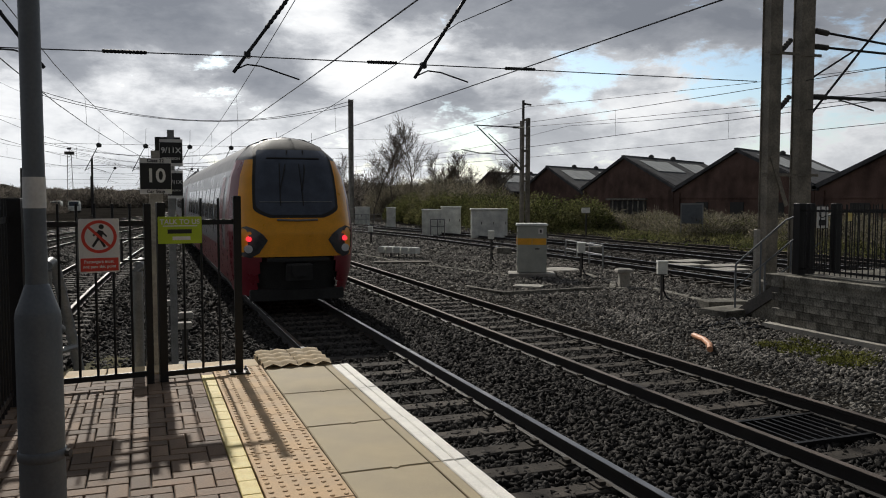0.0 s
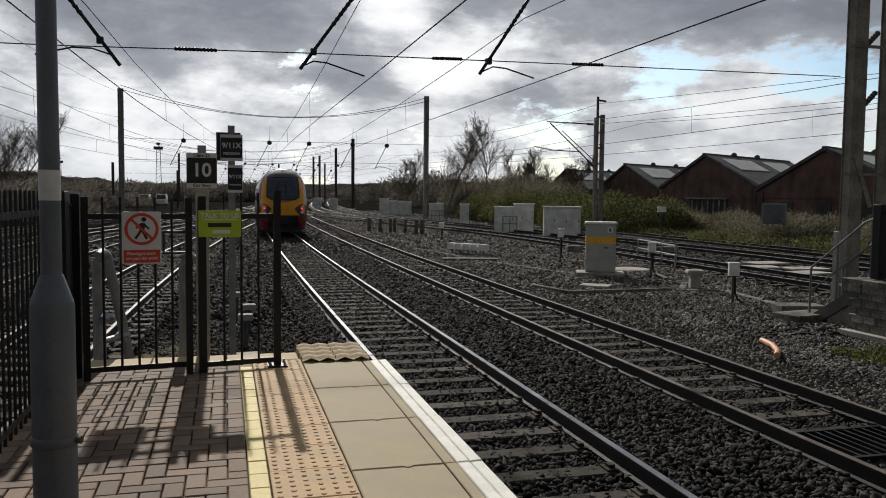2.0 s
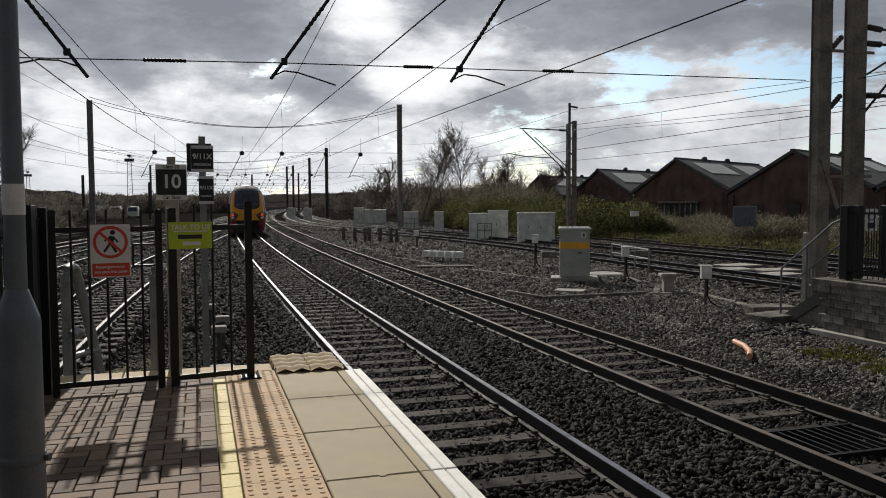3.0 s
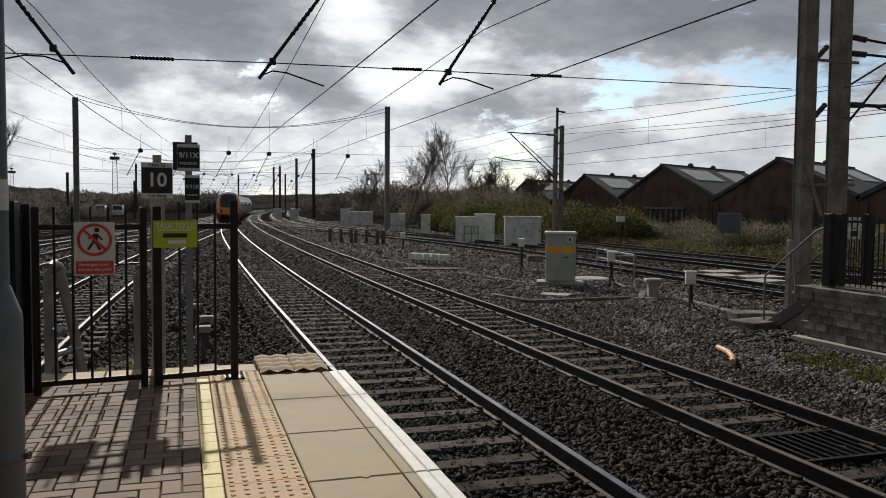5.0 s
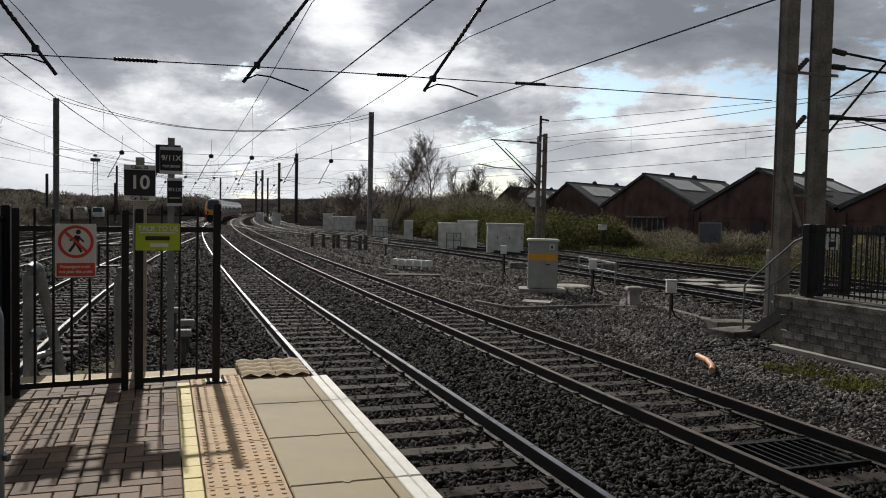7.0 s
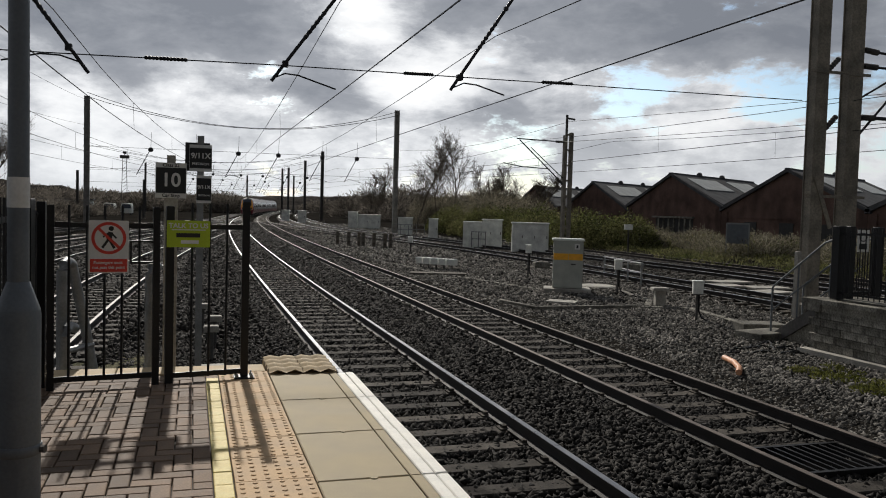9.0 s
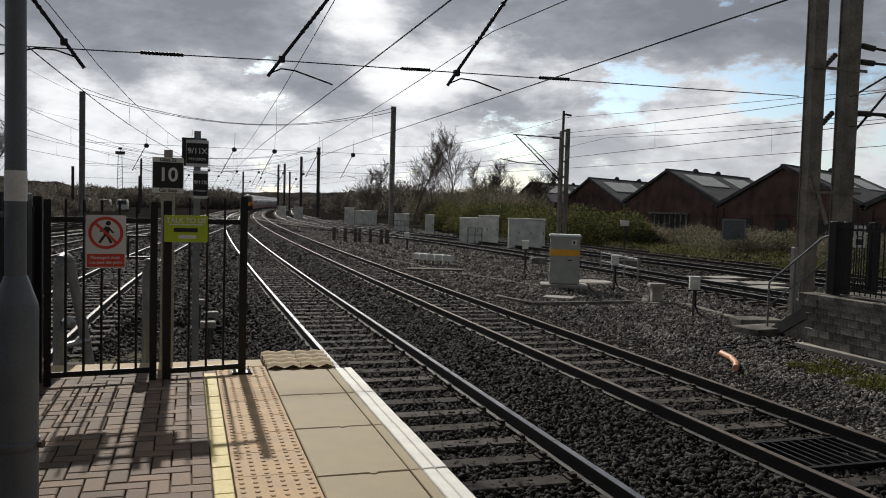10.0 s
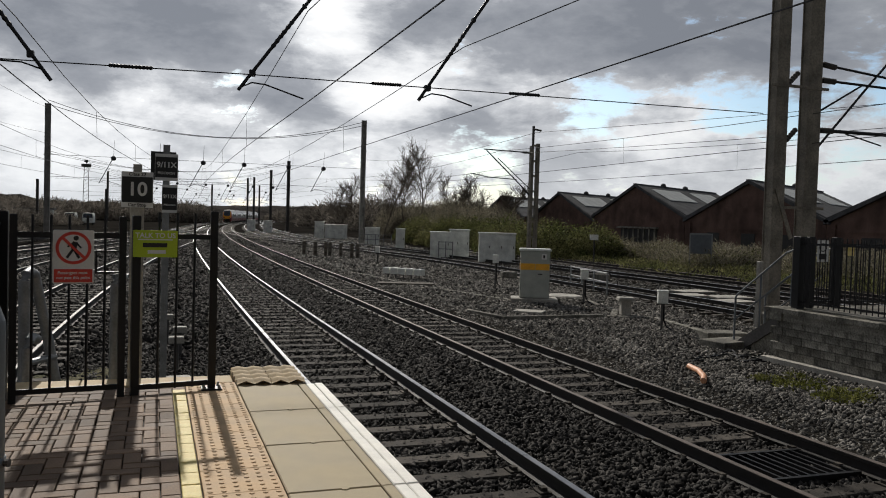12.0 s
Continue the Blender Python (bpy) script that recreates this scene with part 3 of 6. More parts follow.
stones("ballast", "dark grey broken stone ballast between the tracks", M["ballast"],
       near_boxes + [(-2.6, 0.7, 0.05, 9, 330, 0.040, 0), (-9, 2, -2.6, 16, 90, 0.06, 0), (-2.6, 9, 0.4, 30, 90, 0.065, 0), (-13, 16, -2.6, 40, 35, 0.085, 0), (-9, 30, 0.4, 75, 20, 0.12, 0), (0.4, 60, 7, 110, 16, 0.13, 0.04)], 3)
stones("ballast_verge", "brown-grey loose ballast on the wide verge", M["ballast_brown"],
       [(6.05, -0.5, 10.2, 6, 420, 0.038, 0.02), (6.05, 6, 13.5, 14, 240, 0.045, 0.01), (6.05, 14, 14.0, 30, 100, 0.062, 0.01), (6.05, 30, 14, 60, 30, 0.10, 0.01), (13.5, 8, 24, 34, 40, 0.055, -0.01), (6.95, 60, 20, 110, 11, 0.14, 0.02), (13.5, 34, 24, 60, 20, 0.07, -0.01)], 4)


# ---------- platform ----------
def platform():
    p = thing("platform", pose(0, 0, 0), "station platform end paved with brown brick, buff slabs and tactile tiles", "platform", kind="structure")
    b = Mesh()
    b.box(-2.62, -16, GROUND - 0.1, -0.06, 0.1, -0.062)
    part("core", b, M["conc_old"], p, "stained concrete platform wall")
    b = Mesh()
    b.box(-2.60, -15.98, -0.062, -0.10, 0.08, -0.030)
    part("bedding", b, M["bedding"], p)
    # buff edge slabs and white nosing
    rng = random.Random(5)
    slab = Mesh().box(-0.243, -0.445, -0.062, 0.243, 0.445, 0, c=0.006).mesh("slab", M["slab"])
    strip = Mesh().box(-0.030, -0.446, -0.062, 0.030, 0.446, 0, c=0.004).mesh("slab_edge", M["slab"])
    nose = Mesh().box(-0.034, -0.447, -0.075, 0.035, 0.447, 0.003, c=0.006).mesh("white_nosing", M["white"])
    bumpm = Mesh().tube2([((0, 0, -0.01), 0.03), ((0, 0, 0.004), 0.022)], 8).mesh("lifting_plug", M["slab"])
    y = -0.51
    while y > -15:
        for nm, me, x in (("slab", slab, -0.450), ("slab_edge", strip, -0.172), ("white_nosing", nose, -0.103), ("white_nosing", nose, -0.031)):
            s = part(nm, me, None, p)
            s.matrix_basis = pose(x, y, rng.uniform(-0.003, 0.001), rng.uniform(-0.15, 0.15), rng.uniform(-0.15, 0.15), 0)
        s = part("lifting_plug", bumpm, None, p)
        s.matrix_basis = pose(-0.40, y - 0.45, 0.0)
        y -= 0.9
    # tactile tiles with rows of blisters
    t = Mesh().box(-0.198, -0.198, -0.05, 0.198, 0.198, 0, c=0.003)
    for i in range(6):
        for j in range(6):
            x, yy = -0.167 + i * 0.0667, -0.167 + j * 0.0667
            t.tube2([((x, yy, -0.002), 0.014), ((x, yy, 0.004), 0.0125), ((x, yy, 0.0055), 0.008)], 8)
    tm = t.mesh("tactile_tile", M["tactile"], True)
    y = -0.085
    while y > -15:
        s = part("tactile_tile", tm, None, p)
        s.matrix_basis = pose(-0.899, y, rng.uniform(-0.003, 0.001), rng.uniform(-0.2, 0.2), rng.uniform(-0.2, 0.2), rng.uniform(-0.3, 0.3))
        y -= 0.4
    # yellow line of painted blocks
    ym = Mesh().box(-0.047, -0.098, -0.05, 0.047, 0.098, 0, c=0.004).mesh("yellow_block", M["yellow"])
    bm_ = Mesh().box(-0.047, -0.098, -0.05, 0.047, 0.098, 0, c=0.004).mesh("block", M["paver"])
    y = 0.0
    while y > -15:
        s = part("yellow_block" if y < -0.15 else "block", ym if y < -0.15 else bm_, None, p)
        s.matrix_basis = pose(-1.152, y, rng.uniform(-0.003, 0.001))
        y -= 0.2
    # herringbone bricks
    pm = Mesh().box(-0.0965, -0.0465, -0.05, 0.0965, 0.0465, 0, c=0.005).mesh("brick", M["paver"])
    rest = Mesh()
    x0, y0 = -2.6, 0.06
    for i in range(0, 15):
        for j in range(0, 150):
            v = (i + j) % 4
            cx, cy = x0 + 0.1 * i + 0.05, y0 - 0.1 * j - 0.05
            if v == 0:
                m = pose(cx + 0.05, cy, rng.uniform(-0.003, 0.001), rng.uniform(-0.5, 0.5), rng.uniform(-0.5, 0.5), rng.uniform(-0.7, 0.7))
            elif v == 2:
                m = pose(cx, cy - 0.05, rng.uniform(-0.003, 0.001), rng.uniform(-0.5, 0.5), rng.uniform(-0.5, 0.5), 90 + rng.uniform(-0.7, 0.7))
            else:
                continue
            hx = 0.098 if v == 0 else 0.048
            if m.translation.x - hx > -1.225:
                continue
            if m.translation.x + hx > -1.206:
                c = m.translation
                hy = 0.048 if v == 0 else 0.098
                part("cut_brick", Mesh().box(c.x - hx, c.y - hy, -0.05, -1.206, c.y + hy, c.z, c=0.004), M["paver"], p)
            elif m.translation.y > -3.9:
                s = part("brick", pm, None, p)
                s.matrix_basis = m
            else:
                rest.box(-0.0965, -0.0465, -0.05, 0.0965, 0.0465, 0, m=m)
    tagged(part("bricks", rest, M["paver_join"], p), kind="stuff")
    # cream end strip
    cm = Mesh().box(-0.295, -0.15, -0.07, 0.295, 0.15, 0, c=0.006).mesh("end_slab", M["cream"])
    for k in range(3):
        s = part("end_slab", cm, None, p)
        s.matrix_basis = pose(-1.005 - 0.6 * k, 0.29, -0.004)
    b = Mesh()
    b.box(-2.2, 0.1, GROUND - 0.1, -0.13, 0.60, -0.075)
    part("end_wall", b, M["conc_old"], p)
    # wavy deterrent tiles past the end of the line
    for k in range(2):
        b = Mesh()
        n = 44
        x0, x1, ya, yb = -0.695 + 0.282 * k, -0.417 + 0.282 * k, -0.055, 0.64
        for i in range(17):
            for j in range(n + 1):
                u = i / 16
                yy = ya + (yb - ya) * j / n
                zig = abs((i / 4.0) % 2 - 1)
                z = 0.006 + 0.032 * abs(2 * (((yy - ya) / 0.174 + 0.42 * zig) % 1) - 1)
                b.v.append((x0 + (x1 - x0) * u, yy, z))
        for i in range(16):
            for j in range(n):
                a = i * (n + 1) + j
                b.f.append((a, a + 1, a + n + 2, a + n + 1))
        b.box(x0, ya, -0.07, x1, yb, -0.001)
        part("deterrent_tile", b, M["cream"], p, "buff corrugated anti-trespass tile", True)


platform()


# ---------- railings ----------
def fence_run(p, a, c, spacing, z0, z1, top, bottom, r=0.0095, skip_ends=True):
    """Bars and two rails between the points a and c under the thing p."""
    a, c = Vector((*a, 0)), Vector((*c, 0))
    d = c - a
    n = max(1, round(d.length / spacing))
    ang = math.degrees(math.atan2(d.y, d.x))
    for z in (top, bottom):
        ob = part("cross_rail", Mesh().box(0, -0.008, -0.02, d.length, 0.008, 0.02), M["black"], p)
        ob.matrix_basis = pose(a.x, a.y, z, 0, 0, ang)
    bar = Mesh().tube([(0, 0, z0), (0, 0, z1 - 0.02), (0, 0, z1)], r, 8).mesh("bar", M["black"], True)
    for k in range(1, n):
        q = a + d * (k / n)
        ob = part("bar", bar, None, p)
        ob.matrix_basis = pose(q.x, q.y, 0)


def square_post(p, x, y, w, h, name="post", ang=0, plate=0.0):
    b = Mesh().box(-w / 2, -w / 2, 0, w / 2, w / 2, h, c=0.006)
    ob = part(name, b, M["black"], p)
    ob.matrix_basis = pose(x, y, 0, 0, 0, ang)
    if plate:
        pl = part("base_plate", Mesh().box(-plate / 2, -plate / 2, 0, plate / 2, plate / 2, 0.012, c=0.002), M["black"], ob)
        for sx in (-1, 1):
            for sy in (-1, 1):
                bo = part("bolt", Mesh().tube2([((0, 0, 0.012), 0.014), ((0, 0, 0.028), 0.014), ((0, 0, 0.028), 0.008), ((0, 0, 0.045), 0.008)], 6), M["galv_post"], ob)
                bo.matrix_basis = pose(sx * plate * 0.36, sy * plate * 0.36, 0)
    return ob


def railings():
    e = thing("end_railing", pose(0, 0, 0), "black steel vertical-bar railing across the platform end", "railing")
    square_post(e, -0.905, -0.12, 0.058, 1.42, plate=0.16)
    square_post(e, -1.482, -0.235, 0.060, 1.37, "gate_post", 8)
    fence_run(e, (-1.45, -0.226), (-0.92, -0.125), 0.125, 0.03, 1.40, 1.215, 0.055)
    g = thing("platform_gate", pose(0, 0, 0), "closed black steel bar gate with a latch box", "gate")
    a, c = (-2.30, -0.36), (-1.578, -0.267)
    square_post(g, c[0], c[1], 0.05, 1.36, "stile", 8)
    square_post(g, a[0], a[1], 0.05, 1.36, "stile", 8)
    fence_run(g, a, c, 0.112, 0.07, 1.36, 1.215, 0.075)
    d = Vector((c[0] - a[0], c[1] - a[1], 0))
    bx = part("latch_box", Mesh().box(-0.085, -0.02, 0.93, 0.085, 0.02, 0.945).box(-0.085, -0.02, 1.09, 0.085, 0.02, 1.105).box(-0.09, -0.02, 0.93, -0.075, 0.02, 1.105), M["black"], g)
    bx.matrix_basis = pose(c[0] - 0.10, c[1] - 0.01, 0, 0, 0, 8)
    s = thing("side_railing", pose(0, 0, 0), "black steel railing along the back of the platform", "railing")
    square_post(s, -2.38, -0.24, 0.06, 1.38)
    hb = Mesh().tube2([((0, 0, 0.0), 0.035), ((0, 0, 1.26), 0.035), ((0, 0, 1.29), 0.045), ((0, 0, 1.31), 0.03)], 10)
    ob = part("hinge_post", hb, M["black"], s)
    ob.matrix_basis = pose(-2.43, -0.32, 0)
    square_post(s, -2.45, -0.62, 0.16, 1.40, "meeting_post")
    ys = [-0.62, -3.2, -5.8, -8.4]
    for y0, y1 in zip(ys, ys[1:]):
        fence_run(s, (-2.45, y0 - 0.06), (-2.45, y1), 0.115, 0.03, 1.40, 1.26, 0.10)
        square_post(s, -2.45, y1, 0.07, 1.42)


railings()


def lamp_column():
    t = thing("lamp_column", pose(-2.042, -2.912, 0), "grey painted steel lamp column with a white band", "lamp post")
    part("base", Mesh().lathe([(0.093, -0.02), (0.093, 0.89), (0.089, 0.912)], 20), M["galv"], t, smooth=True)
    part("shoulder", Mesh().lathe([(0.090, 0.912), (0.049, 1.03), (0.045, 1.035)], 20), M["galv"], t, smooth=True)
    part("shaft", Mesh().lathe([(0.045, 1.0), (0.041, 3.0), (0.037, 5.6)], 16), M["galv"], t, smooth=True)
    part("band", Mesh().lathe([(0.0465, 1.358), (0.046, 1.490)], 16), M["band"], t, "faded white band", True)
    part("strap", Mesh().lathe([(0.095, 0.275), (0.099, 0.28), (0.099, 0.315), (0.095, 0.32)], 20), M["galv"], t, smooth=True)
    b = Mesh().tube([(0.09, -0.02, 0.297), (0.115, -0.03, 0.297)], 0.018, 8)
    part("strap_buckle", b, M["mastdark"], t)


lamp_column()


# ---------- train ----------
SECTION = [(1.20, 0.28), (1.31, 0.75), (1.355, 1.2), (1.365, 1.75), (1.325, 2.35), (1.24, 2.85), (1.08, 3.25), (0.82, 3.55), (0.45, 3.71), (0.0, 3.76)]


def half_width(z):
    for (w0, z0), (w1, z1) in zip(SECTION, SECTION[1:]):
        if z <= z1:
            return w0 + (w1 - w0) * max(0, z - z0) / (z1 - z0)
    return 0.0


def nose_depth(u, z):
    """How far behind the tip the nose's surface lies, at the share u of the half width and height z."""
    d = 0.34 * max(0.0, z - 1.62) + 0.12 * max(0.0, 0.9 - z)
    if z > 2.9:
        d += 0.95 * ((z - 2.9) / 0.86) ** 2.6
    return d + 0.10 * u * u + 0.75 * abs(u) ** 7


def nose_point(u, z, lift=0.0):
    return (u * half_width(z), nose_depth(u, z) - lift, z)


def nose_patch(inside, lift, nu=56, nz=70, z0=0.28, z1=3.74):
    """The nose's faces whose middle lies inside a region of (u, z), lifted off it."""
    b, idx = Mesh(), {}

    def vid(i, j):
        if (i, j) not in idx:
            idx[i, j] = len(b.v)
            b.v.append(nose_point(-1 + 2 * i / nu, z0 + (z1 - z0) * j / nz, lift))
        return idx[i, j]
    for i in range(nu):
        for j in range(nz):
            u, z = -1 + 2 * (i + 0.5) / nu, z0 + (z1 - z0) * (j + 0.5) / nz
            if inside(u, z):
                b.f.append((vid(i, j), vid(i + 1, j), vid(i + 1, j + 1), vid(i, j + 1)))
    return b


def screen_half(z, grow=0.0):
    """Half width of the windscreen at height z, in metres."""
    if z < 2.0 - grow or z > 3.62 + grow:
        return -1
    w = 0.85 - 0.13 * abs((z - 2.25) / 1.3) ** 2 + grow
    lo, hi = (z - 2.0 + grow) / 0.22, (3.62 + grow - z) / 0.30
    for k in (lo, hi):
        if k < 1:
            w -= 0.33 * (1 - k) ** 2
    return w


def coach(y_len, tail):
    """A coach, its origin under its rear end at rail height, running ahead along +y."""
    t = thing("train_coach", pose(0, 0, 0), "red and silver passenger coach with dark windows" if not tail else "rear driving coach with a yellow nose and red tail lamps", "train coach", "coaches of the train")
    y0 = 1.75 if tail else 0.15
    ring = [(-w, z) for w, z in SECTION] + [(w, z) for w, z in reversed(SECTION[:-1])]

    def shell(name, zlo, zhi, material, label="", smooth=True, ya=None):
        b = Mesh()
        zs = sorted({zlo, zhi} | {z for w, z in SECTION if zlo < z < zhi})
        prof = [(-half_width(z), z) for z in zs]
        prof = prof + [(-x, z) for x, z in reversed(prof)] if zhi > 3.7 else prof
        sides = [prof] if zhi > 3.7 else [prof, [(-x, z) for x, z in prof]]
        for pr in sides:
            i0 = len(b.v)
            for y in (y0 if ya is None else ya, y_len - 0.15):
                b.v += [(x, y, z) for x, z in pr]
            n = len(pr)
            for k in range(n - 1):
                b.f.append((i0 + k, i0 + k + 1, i0 + n + k + 1, i0 + n + k))
        return part(name, b, material, t, label, smooth)
    shell("skirt", 0.45, 1.22, M["tred"], "dark red lower body side")
    shell("body_side", 1.22, 3.0, M["tsilver"], "silver body side")
    shell("roof", 3.0, 3.76, M["troof"])
    # ends
    for y in ((y_len - 0.15,) if tail else (0.15, y_len - 0.15)):
        part("end_wall", Mesh().poly([(x, y, max(z, 0.45)) for x, z in ring], (0, 0.02, 0)), M["tdark"], t)
    if not tail:
        part("gangway", Mesh().box(-0.65, -0.1, 1.0, 0.65, 0.15, 3.2), M["tdark"], t)
    part("underframe", Mesh().box(-1.15, y0 + 0.4, 0.35, 1.15, y_len - 0.5, 0.9), M["tdark"], t)
    for yb in (3.6, y_len - 3.6):
        bg_ = part("bogie", Mesh().box(-1.18, yb - 1.6, 0.32, -1.02, yb + 1.6, 0.72).box(1.02, yb - 1.6, 0.32, 1.18, yb + 1.6, 0.72).box(-1.1, yb - 0.2, 0.4, 1.1, yb + 0.2, 0.7), M["tdark"], t)
        for dy in (-1.1, 1.1):
            b = Mesh()
            for s in (-0.75, 0.75):
                b.tube([(s - 0.065, yb + dy, 0.39), (s + 0.065, yb + dy, 0.39)], 0.39, 18)
            b.tube([(-0.8, yb + dy, 0.39), (0.8, yb + dy, 0.39)], 0.08, 8)
            part("wheelset", b, M["tdark"], bg_)
    # side windows and doors
    wins = [y0 + 2.6 + 1.75 * k for k in range(int((y_len - y0 - 4.5) / 1.75))]
    for yw in wins:
        for s in (-1, 1):
            b = Mesh()
            for za, zb in ((1.80, 2.2), (2.2, 2.62)):
                i0 = len(b.v)
                for z in (za, zb):
                    for y in (yw - 0.68, yw + 0.68):
                        b.v.append((s * (half_width(z) + 0.012), y, z))
                b.f.append((i0, i0 + 1, i0 + 3, i0 + 2))
            part("window", b, M["tglass"], t, "dark tinted window")
    for yd in (y0 + 1.1, y_len - 1.2):
        for s in (-1, 1):
            b = Mesh()
            i0 = 0
            zs = (0.98, 1.3, 1.75, 2.35, 2.85)
            for z in zs:
                for y in (yd - 0.45, yd + 0.45):
                    b.v.append((s * (half_width(z) + 0.01), y, z))
            for k in range(len(zs) - 1):
                b.f.append((2 * k, 2 * k + 1, 2 * k + 3, 2 * k + 2))
            part("door", b, M["tred"] if tail else M["troof"], t)
    if not tail:
        part("roof_pod", Mesh().box(-0.7, 5, 3.66, 0.7, y_len - 5, 3.80, c=0.05), M["troof"], t)
        return t
    # driving nose
    dark = lambda u, z: z < 1.12 and abs(u) * half_width(z) < 0.78 + 0.12 * (1.12 - z)
    yel = lambda u, z: z > 1.14 and abs(u) < 0.893 and z < 3.2

    def screen_patch(grow, lift, ztop):
        b, nz, nu = Mesh(), 40, 24
        z0 = 2.0 - grow
        for j in range(nz + 1):
            z = z0 + (ztop - z0) * j / nz
            w = screen_half(min(max(z, z0 + 1e-4), 3.62 + grow - 1e-4), grow)
            for i in range(nu + 1):
                u = (-1 + 2 * i / nu) * max(0.02, w) / max(0.05, half_width(z))
                b.v.append(nose_point(max(-0.99, min(0.99, u)), z, lift))
        for j in range(nz):
            for i in range(nu):
                q = j * (nu + 1) + i
                b.f.append((q, q + 1, q + nu + 2, q + nu + 1))
        return b
    part("nose", nose_patch(yel, 0.0), M["tyellow"], t, "bright yellow front panel", True)
    for s in (-1, 1):
        part("nose_valance", nose_patch(lambda u, z: u * s > 0 and not yel(u, z) and not dark(u, z) and z < 3.2, -0.001), M["tred"], t, "dark red lower front corner", True)
    part("nose_crown", nose_patch(lambda u, z: not yel(u, z) and not dark(u, z) and z >= 3.2, -0.001), M["tcrown"], t, "dark grey crown over the windscreen", True)
    part("coupler_bay", nose_patch(dark, -0.18), M["tdark"], t, "black coupler recess", True)
    part("windscreen_surround", screen_patch(0.06, 0.010, 3.68), M["tdark"], t, "", True)
    part("windscreen", screen_patch(0.0, 0.022, 3.42), M["tglass"], t, "raked dark windscreen", True)
    side = Mesh()
    for s in (-1, 1):
        i0 = len(side.v)
        zs = [0.28 + 3.46 * k / 24 for k in range(25)]
        for z in zs:
            side.v += [nose_point(s, z), (s * half_width(z), 1.76, z)]
        for k in range(24):
            a = i0 + 2 * k
            if zs[k] < 3.6:
                side.f.append((a, a + 1, a + 3, a + 2))
    part("nose_side", side, M["tred"], t, "dark red cab side", True)
    cap = Mesh()
    for k in range(13):
        u = -1 + 2 * k / 12
        cap.v += [nose_point(u, 3.60), (u * half_width(3.6), 1.78, 3.60 + 0.14 * (1 - u * u)), (u * half_width(3.6), 2.6, 3.6 + 0.15 * (1 - u * u))]
    for k in range(12):
        for j in range(2):
            a = 3 * k + j
            cap.f.append((a, a + 1, a + 4, a + 3))
    part("cab_roof", cap, M["troof"], t, "", True)
    for s in (-1, 1):
        out = ((0.64, 1.47), (0.74, 1.60), (0.90, 1.71), (1.06, 1.77), (1.20, 1.72), (1.235, 1.52), (1.235, 1.28), (1.14, 1.13), (0.98, 1.10), (0.82, 1.20))
        b = Mesh()
        b.v = [nose_point(s * 0.98 / half_width(1.42), 1.42, 0.035)] + [nose_point(s * x / half_width(z), z, 0.022) for x, z in out]
        b.f = [(0, 1 + k, 1 + (k + 1) % len(out)) for k in range(len(out))]
        h = part("headlight", b, M["tlens"], t, "dark glazed lamp cluster", True)
        for nm, mm_, x, z, r in (("tail_lamp", "tlamp", 1.02, 1.50, 0.055), ("lens", "lens", 1.03, 1.29, 0.085)):
            u = x / half_width(z)
            d = nose_depth(u, z)
            part(nm, Mesh().tube([(s * x, d - 0.085, z), (s * x, d + 0.12, z)], r, 16), M[mm_], h, "glowing red lamp" if nm == "tail_lamp" else "")
    for dx in (-0.28, 0.12):
        b = Mesh().tube([nose_point((dx + 0.16 * k) / 1.1, 2.55 + 0.85 * k, 0.05) for k in (0, 0.5, 1)], 0.018, 6)
        b.tube([nose_point((dx - 0.02 * k) / 1.1, 2.2 + 0.9 * k, 0.035) for k in (0, 0.5, 1)], 0.012, 6)
        part("wiper", b, M["tdark"], t)
    for z, r, mm_ in ((2.28, 0.009, "galv_post"), (3.22, 0.022, "tdark")):
        w = 0.58 if z < 3 else 0.52
        part("screen_bar", Mesh().tube([nose_point(w * (k / 4 - 1), z, 0.028) for k in range(9)], r, 6), M[mm_], t)
    part("sill_bar", Mesh().tube([nose_point(-0.32, 1.90, 0.02), nose_point(0, 1.885, 0.03), nose_point(0.32, 1.90, 0.02)], 0.022, 8), M["galv_post"], t)
    part("coupler", Mesh().box(-0.28, -0.12, 0.62, 0.28, 0.35, 0.98, c=0.03).box(-0.16, -0.2, 0.72, 0.16, 0.0, 0.95), M["tdark"], t)
    part("coupler_hood", Mesh().box(-0.66, 0.0, 1.02, 0.66, 0.2, 1.10, c=0.02), M["tdark"], t)
    part("obstacle_guard", Mesh().box(-1.0, 0.15, 0.18, 1.0, 0.4, 0.42, c=0.02), M["tdark"], t)
    return t


COACH = 23.3
coaches = [coach(COACH, True)]
mid = coach(COACH, False)
coaches.append(mid)
for _ in range(3):
    coaches.append(copy_thing(mid, pose(0, 0, 0)))


def train_y(t):
    """Where the rear end of the train is along the line."""
    return 10.5 + 13.4 * t + 0.465 * t * t


def along(y, s):
    """The place s metres further on along the line from y."""
    while s > 0:
        d = min(1.0, s)
        y += d * math.cos(math.atan(bend_slope(y)))
        s -= d
    return y


def motions():
    for k, c in enumerate(coaches):
        rows = []
        for i in range(25):
            t = 0.5 * i
            a = along(train_y(t), k * COACH)
            e = along(a, COACH)
            xa, xe = 1.5 + bend(a), 1.5 + bend(e)
            rows.append((t, pose(xa, a, RAIL, 0, 0, -math.degrees(math.atan2(xe - xa, e - a)))))
        walk(c, rows)



